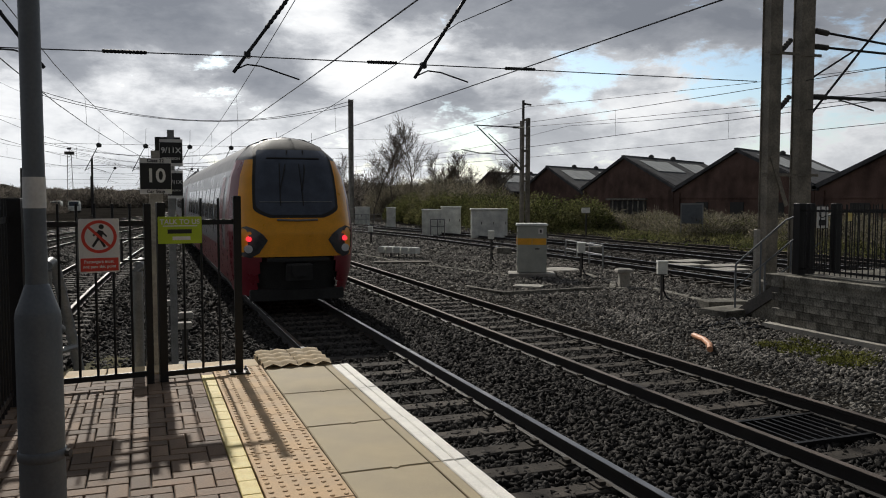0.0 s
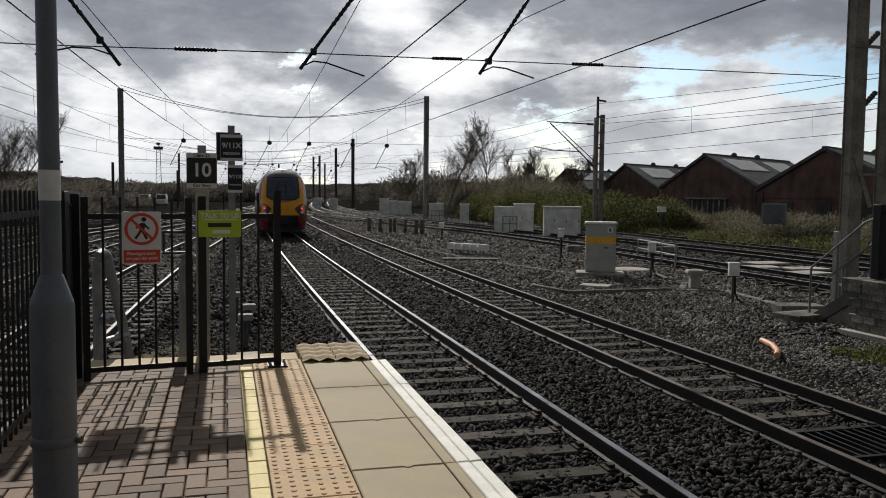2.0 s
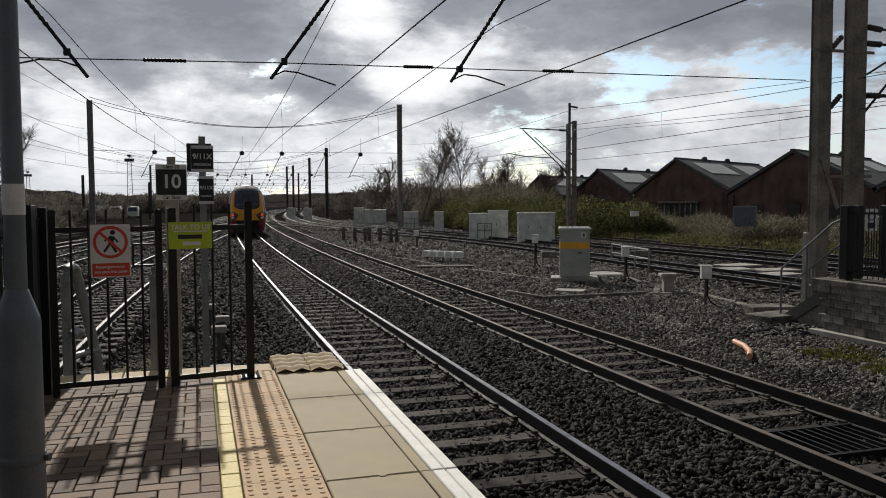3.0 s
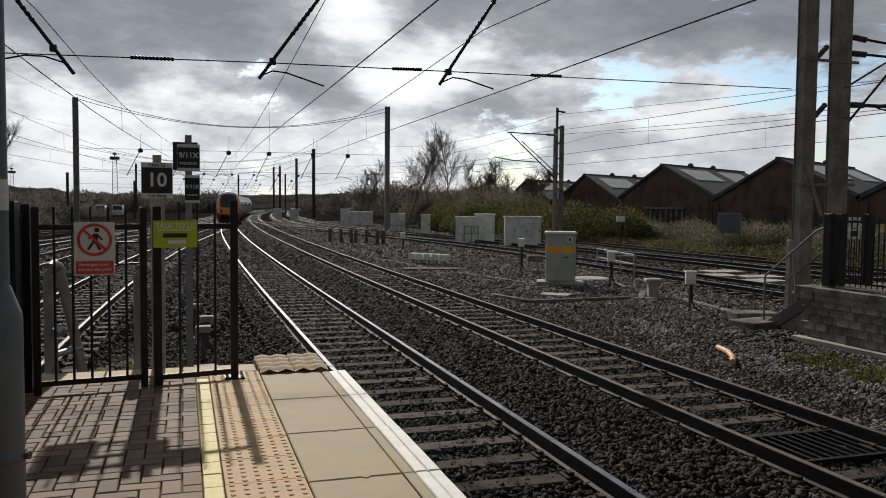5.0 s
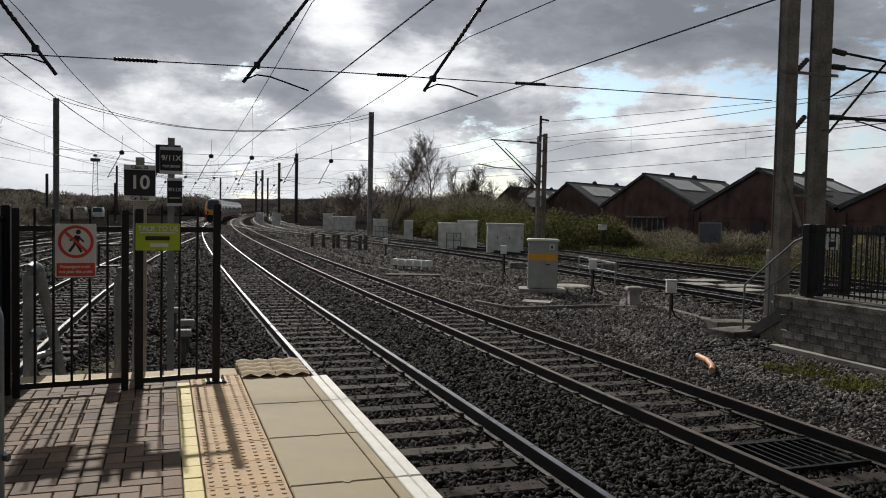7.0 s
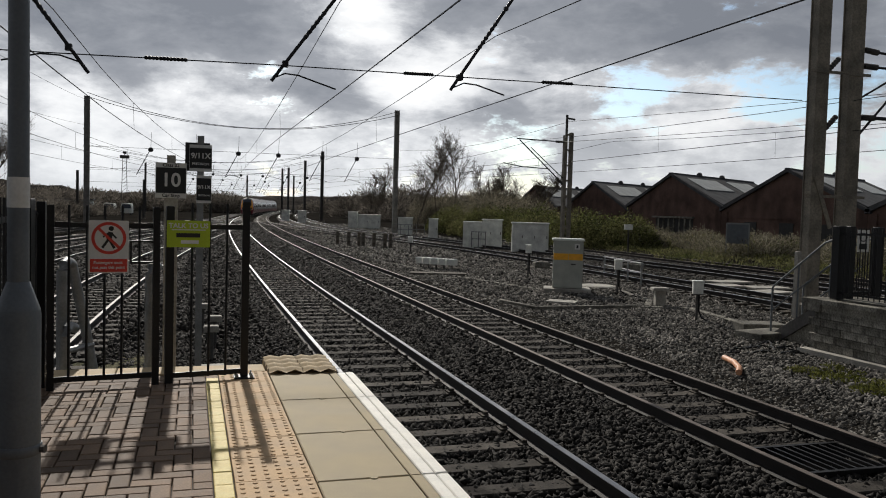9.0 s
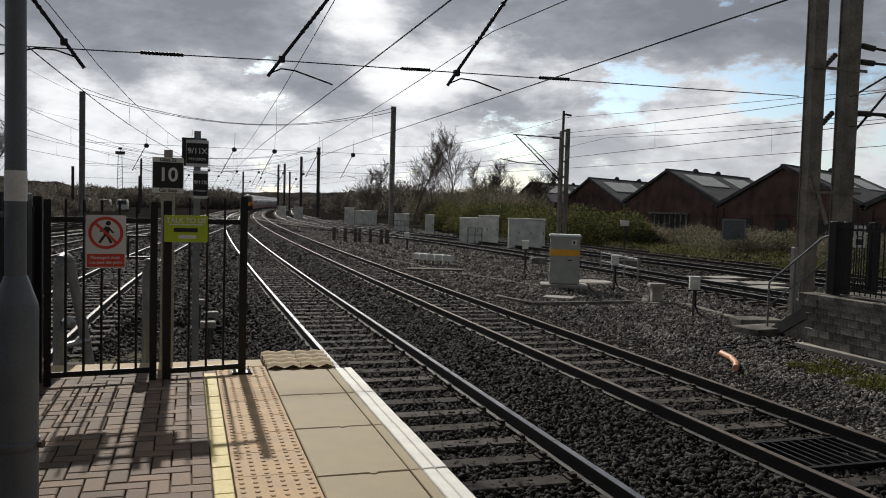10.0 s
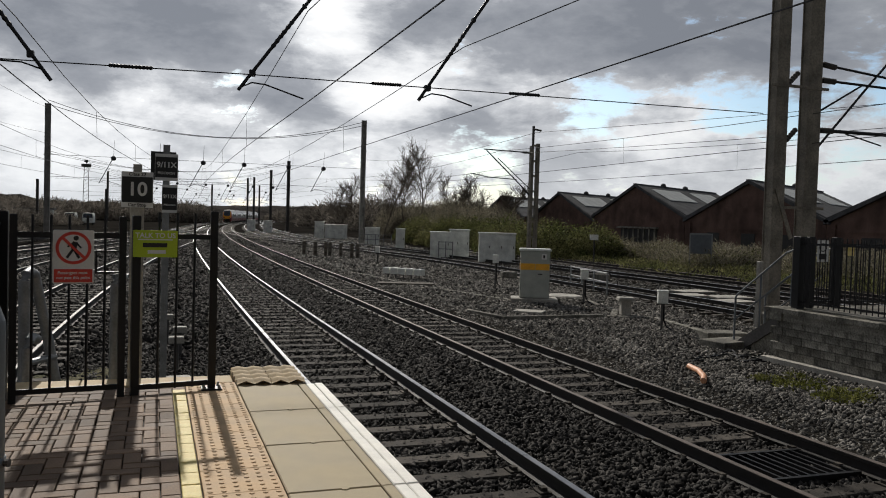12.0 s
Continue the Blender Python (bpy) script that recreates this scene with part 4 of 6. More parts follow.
# ---------- signs at the platform end ----------
def lettering(text, size, material, parent, m, name="lettering"):
    cu = bpy.data.curves.new(name, "FONT")
    cu.body, cu.size, cu.align_x, cu.align_y, cu.extrude, cu.offset = text, size, "CENTER", "CENTER", 0.0008, size * 0.022
    cu.materials.append(material)
    ob = new(name, cu)
    ob.parent = parent
    ob.matrix_basis = m
    return ob


def disc_ring(r0, r1, n=40, y=0.0):
    b = Mesh()
    for r in (r0, r1):
        for yy in (y, y - 0.0015):
            b.v += [(r * math.cos(2 * math.pi * k / n), yy, r * math.sin(2 * math.pi * k / n)) for k in range(n)]
    for k in range(n):
        j = (k + 1) % n
        b.f += [(n + k, n + j, 3 * n + j, 3 * n + k), (3 * n + k, 3 * n + j, 2 * n + j, 2 * n + k), (n + j, n + k, k, j)]
    return b


def plate(w, h, r=0.012, t=0.003):
    """An upright plate with rounded corners facing -y, its middle at the origin."""
    pts = []
    for cx, cz, a0 in ((w / 2 - r, h / 2 - r, 0), (-w / 2 + r, h / 2 - r, 90), (-w / 2 + r, -h / 2 + r, 180), (w / 2 - r, -h / 2 + r, 270)):
        for k in range(5):
            a = radians(a0 + 22.5 * k)
            pts.append((cx + r * math.cos(a), 0, cz + r * math.sin(a)))
    return Mesh().poly(pts, (0, t, 0))


def bar(x0, z0, x1, z1, w, y=-0.002):
    d = Vector((x1 - x0, 0, z1 - z0))
    s = Vector((-d.z, 0, d.x)).normalized() * (w / 2)
    a, c = Vector((x0, y, z0)), Vector((x1, y, z1))
    return [a + s, a - s, c - s, c + s]


def signs():
    # warning sign on the gate
    t = thing("warning_sign", pose(-1.909, -0.34, 1.056, 0, 0, 8.0), "white and red no-passing sign wired to the black gate", "sign")
    part("panel", plate(0.276, 0.392), M["signwhite"], t)
    z = 0.065
    ring = part("red_ring", disc_ring(0.098, 0.120, y=-0.001), M["signred"], t, "red prohibition ring")
    ring.matrix_basis = pose(0, 0, z)
    fig = Mesh()
    for a in ((0.012, 0.045, 0.0, -0.012, 0.036), (0.0, -0.005, 0.038, -0.075, 0.018), (0.0, -0.005, -0.045, -0.072, 0.018), (0.014, 0.04, 0.052, 0.0, 0.013), (0.0, 0.04, -0.04, 0.008, 0.013)):
        fig.poly([(p.x, p.y, p.z + z) for p in bar(*a)], (0, 0.0012, 0))
    fig.poly([(0.016 + 0.018 * math.cos(k * math.pi / 6), -0.002, z + 0.072 + 0.018 * math.sin(k * math.pi / 6)) for k in range(12)], (0, 0.0012, 0))
    part("pictogram", fig, M["signblack"], t)
    part("red_slash", Mesh().poly([(p.x, p.y, p.z + z) for p in bar(-0.078, 0.078, 0.078, -0.078, 0.020, -0.0045)], (0, 0.0015, 0)), M["signred"], t)
    part("red_strip", Mesh().box(-0.128, -0.0035, -0.186, 0.128, -0.001, -0.090), M["signred"], t)
    lettering("Passengers must", 0.030, M["signwhite"], t, pose(-0.005, -0.0045, -0.117, 90))
    lettering("not pass this point", 0.030, M["signwhite"], t, pose(0.0, -0.0045, -0.153, 90))
    # green helpline sign
    t = thing("help_sign", pose(-1.345, -0.295, 1.160, 0, 0, 4.0), "lime green help sign tied to the railing", "sign")
    part("panel", plate(0.318, 0.204, 0.006), M["signgreen"], t)
    lettering("TALK TO US", 0.052, M["signwhite"], t, pose(0, -0.002, 0.062, 90))
    part("text_bar", Mesh().box(-0.125, -0.002, 0.028, 0.125, -0.0005, 0.036), M["signwhite"], t)
    part("text_bar", Mesh().box(-0.09, -0.002, -0.026, 0.085, -0.0005, 0.006), M["signblack"], t)
    part("white_label", Mesh().box(-0.055, -0.002, -0.075, 0.075, -0.0005, -0.048), M["signwhite"], t)

    def stop_board(x, y, z, w, h, big, size, small_top, small_bot, strip):
        b = thing("stop_board", pose(x, y, z), "black and white car stop board on a grey post", "sign", "car stop boards")
        part("panel", plate(w, h, 0.004, 0.02), M["signwhite"], b)
        part("black_field", Mesh().box(-w / 2 + 0.004, -0.003, -h / 2 + strip, w / 2 - 0.004, -0.001, h / 2 - strip), M["signblack"], b)
        lettering(big, size, M["signwhite"], b, pose(0, -0.005, 0.0 if small_bot != "PRECISION" else 0.03, 90))
        if small_top:
            lettering(small_top, strip * 0.95, M["signblack"], b, pose(0, -0.002, h / 2 - strip / 2, 90))
        if small_bot == "PRECISION":
            lettering(small_bot, w * 0.155, M["signwhite"], b, pose(0, -0.005, -h * 0.22, 90))
        elif small_bot:
            lettering(small_bot, strip * 0.95, M["signblack"], b, pose(0, -0.002, -h / 2 + strip / 2, 90))
        return b
    b = stop_board(-1.497, 0.5, 1.585, 0.252, 0.300, "10", 0.16, "Class 22", "Car Stop", 0.042)
    part("post", Mesh().box(-0.055, 0.022, -2.7, 0.055, 0.10, -0.14).box(-0.035, 0.022, -0.15, 0.035, 0.08, 0.215), M["conc"], b, "grey post")
    b = stop_board(-1.219, 5.0, 2.02, 0.300, 0.368, "9/11X", 0.104, "", "PRECISION", 0.044)
    part("post", Mesh().box(-0.045, 0.022, -2.02 + GROUND, 0.045, 0.10, 0.31), M["galv_post"], b, "grey post")
    part("back_board", Mesh().box(-0.205, 0.045, -0.175, 0.125, 0.085, 0.214), M["signblack"], b)
    b = stop_board(-1.172, 4.98, 1.59, 0.202, 0.383, "9/11X", 0.070, "", "PRECISION", 0.038)


signs()


def handrail(x, y, h, brace, label):
    t = thing("ramp_handrail", pose(x, y, GROUND), label, "handrail", "galvanised handrails")
    part("upright", Mesh().tube([(0, 0, 0), (0, 0, h - 0.07), (0.01, 0.03, h - 0.02), (0.03, 0.09, h), (0.05, 0.2, h - 0.03)], 0.044, 12), M["galv_post"], t, smooth=True)
    if brace:
        part("brace", Mesh().tube([(0.05, 0.2, h - 0.03), (0.14, 0.32, h * 0.72), (0.36, 0.55, 0.02)], 0.044, 12), M["galv_post"], t, smooth=True)
        part("cross_tube", Mesh().tube([(0, 0, h * 0.62), (0.2, 0.36, h * 0.62)], 0.03, 8), M["galv_post"], t, smooth=True)


handrail(-2.37, 0.70, 2.02, True, "galvanised tube handrail beyond the platform gate")
handrail(-2.33, 0.56, 1.48, False, "short galvanised rail post beyond the platform gate")
handrail(-1.66, 0.66, 2.00, False, "galvanised tube handrail beside the gate post")

b = Mesh().box(-0.22, -0.16, 0, 0.22, 0.16, 0.035, c=0.01).box(-0.17, -0.12, 0.035, 0.17, 0.12, 0.30, c=0.03)
solo("track_box", b, M["mastdark"], "small dark lineside junction box in the ballast", "junction box", m=pose(-0.35, 4.3, GROUND))
for k, (x, y, r) in enumerate(((-1.35, 2.6, 12), (-1.15, 4.0, 8), (-0.95, 5.6, 5))):
    solo("trough_lid", Mesh().box(-0.18, -0.5, 0, 0.18, 0.5, 0.09, c=0.012), M["conc"], "pale concrete cable trough lid lying in ballast", "trough lid", m=pose(x, y, GROUND, 0, 0, r), group="cable trough lids")
for k, (x, y, h) in enumerate(((-1.0, 7.0, 0.55), (-0.9, 8.6, 0.5), (-1.1, 10.5, 0.5))):
    t = thing("signal_stump", pose(x, y, GROUND), "short white-topped lineside stump", "marker", "white lineside stumps")
    part("stem", Mesh().tube([(0, 0, 0), (0, 0, h - 0.1)], 0.04, 8), M["mastdark"], t)
    part("cap", Mesh().box(-0.12, -0.1, h - 0.1, 0.12, 0.1, h, c=0.015), M["conc"], t)


# ---------- overhead line ----------
def insulator(b, p, q, r=0.055, n=9):
    """Ribbed rod between p and q."""
    p, q = Vector(p), Vector(q)
    pts = []
    for k in range(2 * n + 1):
        c = p.lerp(q, k / (2 * n))
        pts.append((c, r if k % 2 else r * 0.7))
    d = (q - p).normalized()
    a = d.cross(Vector((0, 0, 1)) if abs(d.z) < 0.9 else Vector((1, 0, 0))).normalized()
    e = d.cross(a)
    i0 = len(b.v)
    for c, rr in pts:
        for j in range(8):
            t = math.pi * j / 4
            b.v.append(tuple(c + a * rr * math.cos(t) + e * rr * math.sin(t)))
    for k in range(len(pts) - 1):
        for j in range(8):
            u = i0 + k * 8
            b.f.append((u + j, u + (j + 1) % 8, u + 8 + (j + 1) % 8, u + 8 + j))
    return b


def sagging(p, q, sag, n=16):
    p, q = Vector(p), Vector(q)
    return [tuple(p.lerp(q, k / n) - Vector((0, 0, sag * 4 * (k / n) * (1 - k / n)))) for k in range(n + 1)]


def h_mast(x, y, top, w, d, material, label, ang=0, twin=False):
    """Steel mast of H section, or a pair of channels with battens."""
    t = thing("line_mast", pose(x, y, GROUND - 0.05, 0, 0, ang), label, "mast", "overhead line masts")
    h = top - GROUND
    if not twin:
        part("flange", Mesh().box(-w / 2, -d / 2, 0, -w / 2 + 0.025, d / 2, h), material, t)
        part("flange", Mesh().box(w / 2 - 0.025, -d / 2, 0, w / 2, d / 2, h), material, t)
        part("web", Mesh().box(-w / 2 + 0.025, -0.012, 0, w / 2 - 0.025, 0.012, h), material, t)
        for z in (h * 0.62, h * 0.75):
            part("clamp", Mesh().box(-w / 2 - 0.06, -d / 2 - 0.02, z, w / 2 + 0.06, -d / 2, z + 0.07), material, t)
    part("foundation", Mesh().box(-w, -d, -0.1, w, d, 0.16, c=0.03), M["conc_old"], t)
    return t


def near_stanchion():
    t = thing("twin_stanchion", pose(14.85, 11.0, GROUND, 0, 0, 0), "weathered beige twin steel stanchion carrying the headspan", "mast")
    for s, w in ((-0.47, 0.40), (0.61, 0.46)):
        for yy in (-0.16, 0.13):
            part("flange", Mesh().box(s - w / 2, yy, 0, s + w / 2, yy + 0.03, 12), M["mast"], t)
        for xx in (s - w / 2 + 0.03, s + w / 2 - 0.06):
            part("web", Mesh().box(xx, -0.13, 0, xx + 0.03, 0.13, 12), M["mast"], t)
        part("base_cap", Mesh().box(s - w / 2 - 0.1, -0.25, 0, s + w / 2 + 0.1, 0.25, 0.35, c=0.04), M["conc_old"], t)
    for z in (3.15, 6.4):
        part("batten", Mesh().box(-0.87, -0.19, z, 1.06, -0.16, z + 0.075), M["mast"], t)
    part("brace", Mesh().box(-0.06, -0.20, 0, 0.06, -0.17, 1.45, m=pose(-0.02, 0, 2.35, 0, -22, 0)), M["mast"], t)
    # brackets that reach out beyond the stanchion
    for z, x1, dz in ((7.15, 4.2, -0.25), (6.72, 4.2, -0.05), (5.35, 4.4, 0.02)):
        b = Mesh().tube([(0.95, 0, z), (x1, 0, z + dz)], 0.035 if z > 6 else 0.05, 8)
        part("bracket_tube", b, M["wire"], t)
        part("insulator", insulator(Mesh(), (1.0, 0, z), (1.45, 0, z + dz * 0.2), 0.085), M["mastdark"], t)
    part("bracket_tube", Mesh().tube([(0.95, 0, 4.9), (2.6, 0, 6.65), (4.4, 0, 8.5)], 0.035, 8), M["wire"], t)
    part("bracket_tube", Mesh().tube([(1.0, 0, 5.9), (2.4, 0, 6.68)], 0.028, 8), M["wire"], t)
    part("steady_arm", Mesh().tube([(1.9, 0, 5.3), (2.2, 0, 5.25), (3.2, 0, 5.05)], 0.02, 6), M["wire"], t)
    for z in (5.2, 6.72):
        part("insulator", insulator(Mesh(), (-0.22, -0.05, z - 0.22), (0.12, -0.05, z + 0.12), 0.08, 5), M["mastdark"], t)
    return t


near_stanchion()


def drop_arm(t, y, x_top, z_top, x_low, z_low, steady):
    part("drop_arm", Mesh().tube([(x_top, y, z_top), (x_low, y, z_low)], 0.036, 10), M["wire"], t, "black registration tube", True)
    part("steady_arm", Mesh().tube([(x, y, z) for x, z in steady], 0.017, 6), M["wire"], t, "", True)
    k = (4.3 - z_low) / (z_top - z_low)
    part("clamp", Mesh().box(-0.06, -0.07, -0.06, 0.06, 0.07, 0.06, m=pose(x_low + (x_top - x_low) * k, y, 4.28)), M["wire"], t)
    part("clamp", Mesh().box(-0.04, -0.05, -0.04, 0.04, 0.05, 0.04, m=pose(x_low + (x_top - x_low) * 0.6, y, z_low + (z_top - z_low) * 0.6)), M["wire"], t)
    part("insulator", insulator(Mesh(), (x_low + (x_top - x_low) * 0.30, y, z_low + (z_top - z_low) * 0.30), (x_low + (x_top - x_low) * 0.5, y, z_low + (z_top - z_low) * 0.5), 0.048, 6), M["wire"], t)


def headspan_near():
    y = 10.2
    t = thing("headspan", pose(0, 0, 0), "black headspan wires with insulators and drop arms over the tracks", "overhead line")
    part("cross_wire", Mesh().tube([(-19, y, 4.02), (-4.4, y, 4.14), (0.4, y, 4.25), (6.5, y, 4.32), (13.9, 11.0, 4.52)], 0.012, 6), M["wire"], t)
    part("upper_wire", Mesh().tube(sagging((-19, y, 9.5), (14.2, 11, 9.5), 2.3), 0.012, 6), M["wire"], t)
    for x0, x1, z in ((-2.25, -1.45, 4.195), (2.95, 3.6, 4.285), (6.15, 6.9, 4.325)):
        part("insulator", insulator(Mesh(), (x0, y, z), (x1, y, z + 0.015), 0.042, 12), M["wire"], t)
    drop_arm(t, y, 2.35, 6.95, 0.18, 3.92, [(0.22, 3.98), (0.45, 4.09), (0.72, 4.07), (1.5, 3.84)])
    drop_arm(t, y, 6.05, 7.1, 4.0, 4.0, [(4.05, 4.05), (4.3, 4.17), (4.6, 4.15), (5.25, 3.97)])
    drop_arm(t, y, -5.5, 6.9, -3.25, 3.82, [(-3.35, 4.0), (-3.75, 4.12), (-4.1, 4.12), (-4.75, 3.95)])


headspan_near()


def catenary(x, ys, label, z=3.8, cat=1.15, stagger=0.12):
    """Contact wire, its carrying wire and droppers over one line; ys: the supports."""
    t = thing("overhead_wire", pose(0, 0, 0), label, "overhead wire", "overhead wires")
    con, top = [], []
    drops = Mesh()
    for k, (a, c) in enumerate(zip(ys, ys[1:])):
        n = 10
        for i in range(n + (c == ys[-1])):
            u = i / n
            y = a + (c - a) * u
            s = stagger * (1 - 2 * u) * (1 if k % 2 else -1)
            xx = x(y) + s
            con.append((xx, y, z))
            zz = z + cat - (cat - 0.75) * 4 * u * (1 - u)
            top.append((xx - s * 0.5, y, zz))
            if i % 2 == 0 and 0 < i and y < 75:
                drops.tube([(xx, y, z), (xx - s * 0.5, y, zz)], 0.005, 4, caps=False)
    part("contact_wire", Mesh().tube(con, 0.011, 5), M["wire"], t)
    part("carrying_wire", Mesh().tube(top, 0.010, 5), M["wire"], t)
    if drops.v:
        tagged(part("dropper", drops, M["wire"], t), kind="stuff")


SUP = [-45, 10.2, 72, 131, 198, 260, 320, 380]
catenary(line_one, SUP, "thin dark contact wire over the platform line", cat=1.85)
catenary(line_two, SUP, "thin dark contact wire over the second line", cat=1.45)
catenary(far_line, [-28, 32.5, 72, 131, 198, 280], "thin dark contact wire over the far line", cat=1.3)
catenary(outer_line, [-28, 32.5, 72, 131, 198], "thin dark contact wire over the outer line", cat=1.5)
catenary(siding, [-45, 10.2, 72, 95], "thin dark contact wire over the bay line")
catenary(siding_two, [-45, 10.2, 72, 100], "thin dark contact wire over the siding")
catenary(siding_three, [-45, 10.2, 72, 131, 198, 250], "thin dark contact wire over the outer siding")
# feeder wires that rise away to the side
for k, (p, q, s) in enumerate((((17.5, 32.4, 6.2), (40, -30, 7.6), 0.6), ((17.0, 32.4, 5.1), (34, -30, 6.4), 0.6), ((17.5, 32.4, 6.2), (17.9, 72, 7.2), 0.6),
                               ((-10.3, 72, 10.2), (-9.5, -20, 6.6), 0.8), ((-10.3, 72, 8.0), (-13, -20, 5.4), 0.8))):
    solo("feeder_wire", Mesh().tube(sagging(p, q, s), 0.011, 5), M["wire"], "thin dark feeder wire strung between masts", "wire", group="feeder wires")

h_mast(17.86, 72.0, 11.1, 0.44, 0.40, M["mastgrey"], "tall grey-brown steel mast beyond the running lines")
h_mast(-10.35, 72.0, 10.65, 0.46, 0.40, M["mastgrey"], "tall grey-brown steel mast among the sidings")
for x, y, top, w in ((19.5, 131, 10.7, 0.50), (20.8, 163, 10.8, 0.48), (21.3, 198, 10.8, 0.48), (20.6, 206, 10.9, 0.46), (27.5, 240, 10.4, 0.46), (-17.3, 122, 5.7, 0.36), (-8.3, 123, 4.7, 0.32), (9.8, 173, 7.6, 0.34), (-12.0, 198, 10.6, 0.46)):
    h_mast(x, y, top, w, w * 0.85, M["mastdark"], "dark steel line mast far along the tracks")


def cantilever_mast():
    t = thing("cantilever_mast", pose(17.48, 32.4, GROUND), "weathered double-channel mast with a long cantilever bracket", "mast")
    h = 5.62 - GROUND
    for s in (-1, 1):
        part("channel", Mesh().box(s * 0.17 - 0.08, -0.12, 0, s * 0.17 + 0.08, 0.12, h - (0.0 if s > 0 else 0.15)), M["mast"], t)
    for k in range(8):
        part("batten", Mesh().box(-0.24, -0.14, 1.0 + 0.8 * k, 0.24, -0.12, 1.1 + 0.8 * k), M["mast"], t)
    part("finial", Mesh().box(-0.16, -0.05, h - 0.1, -0.06, 0.05, h + 0.92), M["mastdark"], t)
    part("insulator", insulator(Mesh(), (-0.1, 0, h + 0.75), (0.35, 0, h + 0.7), 0.06, 5), M["mastdark"], t)
    z = 5.12 - GROUND
    part("top_tube", Mesh().tube([(-0.2, 0, z), (-2.9, 0, z + 0.05)], 0.03, 8), M["wire"], t)
    part("stay_tube", Mesh().tube([(-0.2, 0, 2.90 - GROUND), (-1.4, 0, 3.95 - GROUND), (-2.75, 0, z)], 0.032, 8), M["wire"], t)
    part("stay_tube", Mesh().tube([(-0.2, 0, 3.20 - GROUND), (-2.1, 0, 4.75 - GROUND)], 0.025, 8), M["wire"], t)
    part("steady_arm", Mesh().tube([(-1.0, 0, 3.68 - GROUND), (-2.6, 0, 3.74 - GROUND), (-3.6, 0, 3.9 - GROUND)], 0.025, 8), M["wire"], t)
    for a, c in (((-0.25, 0, z), (-0.7, 0, z)), ((-0.25, 0, 2.92 - GROUND), (-0.62, 0, 3.25 - GROUND))):
        part("insulator", insulator(Mesh(), a, c, 0.07, 5), M["mastdark"], t)


cantilever_mast()


def headspan_far(y, xa, xb, top, tracks, zlow=4.28):
    """Headspan between two tall masts; tracks: where the foot of each drop arm hangs."""
    t = thing("headspan", pose(0, 0, 0), "distant headspan wires slung between masts over the tracks", "overhead line")
    for dz, sag in ((0.0, 2.35), (-0.36, 2.05)):
        part("upper_wire", Mesh().tube(sagging((xa, y, top + dz), (xb, y, top + dz), sag), 0.026, 5), M["wire"], t)
    for z in (zlow, zlow + 1.9):
        part("cross_wire", Mesh().tube([(xa, y, z), (xb, y, z + 0.1)], 0.017, 5), M["wire"], t)
    for x in tracks:
        part("drop_arm", Mesh().tube([(x + 1.18, y, zlow + 1.85), (x, y, zlow - 0.47)], 0.036, 6), M["wire"], t)
        part("insulator", Mesh().tube2([((x + 1.2, y, zlow + 1.62), 0.10), ((x + 1.2, y, zlow + 1.72), 0.22), ((x + 1.2, y, zlow + 1.90), 0.22), ((x + 1.2, y, zlow + 2.02), 0.10)], 8), M["wire"], t)
        part("hanger", Mesh().tube([(x + 1.2, y, zlow + 1.9), (x + 1.25, y, zlow + 3.4)], 0.015, 4), M["wire"], t)
        part("steady_arm", Mesh().tube([(x, y, zlow - 0.42), (x + 0.4, y, zlow - 0.2), (x + 0.8, y, zlow - 0.24), (x + 1.7, y, zlow - 0.5)], 0.022, 5), M["wire"], t)


headspan_far(72, -10.35, 17.86, 10.9, (1.51, 5.2, 9.36, 12.73, -2.3, -6.2))
headspan_far(131, -17.3, 19.5, 10.4, (5.0, 8.5, 12.5, 15.8, 0.6, -6.5))
headspan_far(163, -14.0, 20.8, 10.5, (8.0, 11.5, 15.2, 18.6, 3.2, -2.5))
headspan_far(198, -12.0, 21.3, 10.6, (11.8, 15.3, 6.5, 1.5))


def lighting_tower(x, y, h):
    t = thing("lighting_tower", pose(x, y, GROUND), "thin lattice lighting tower far off in the yard", "lighting tower")
    for sx in (-1, 1):
        part("leg", Mesh().tube([(sx * 0.9, 0, 0), (sx * 0.5, 0, h)], 0.09, 5), M["mastdark"], t)
    b = Mesh()
    for k in range(14):
        z = h * k / 14
        w = 0.9 - 0.4 * k / 14
        b.tube([(-w, 0, z), (w, 0, z + h / 14)], 0.04, 4)
    part("lacing", b, M["mastdark"], t)
    part("lamp_rack", Mesh().box(-1.3, -0.4, h, 1.3, 0.4, h + 0.9, c=0.1).box(-0.5, -0.4, h + 1.4, 0.5, 0.4, h + 2.0, c=0.1).tube([(0, 0, h), (0, 0, h + 1.6)], 0.1, 5), M["mastdark"], t)


lighting_tower(-20.5, 250, 15)
lighting_tower(-62, 330, 13)


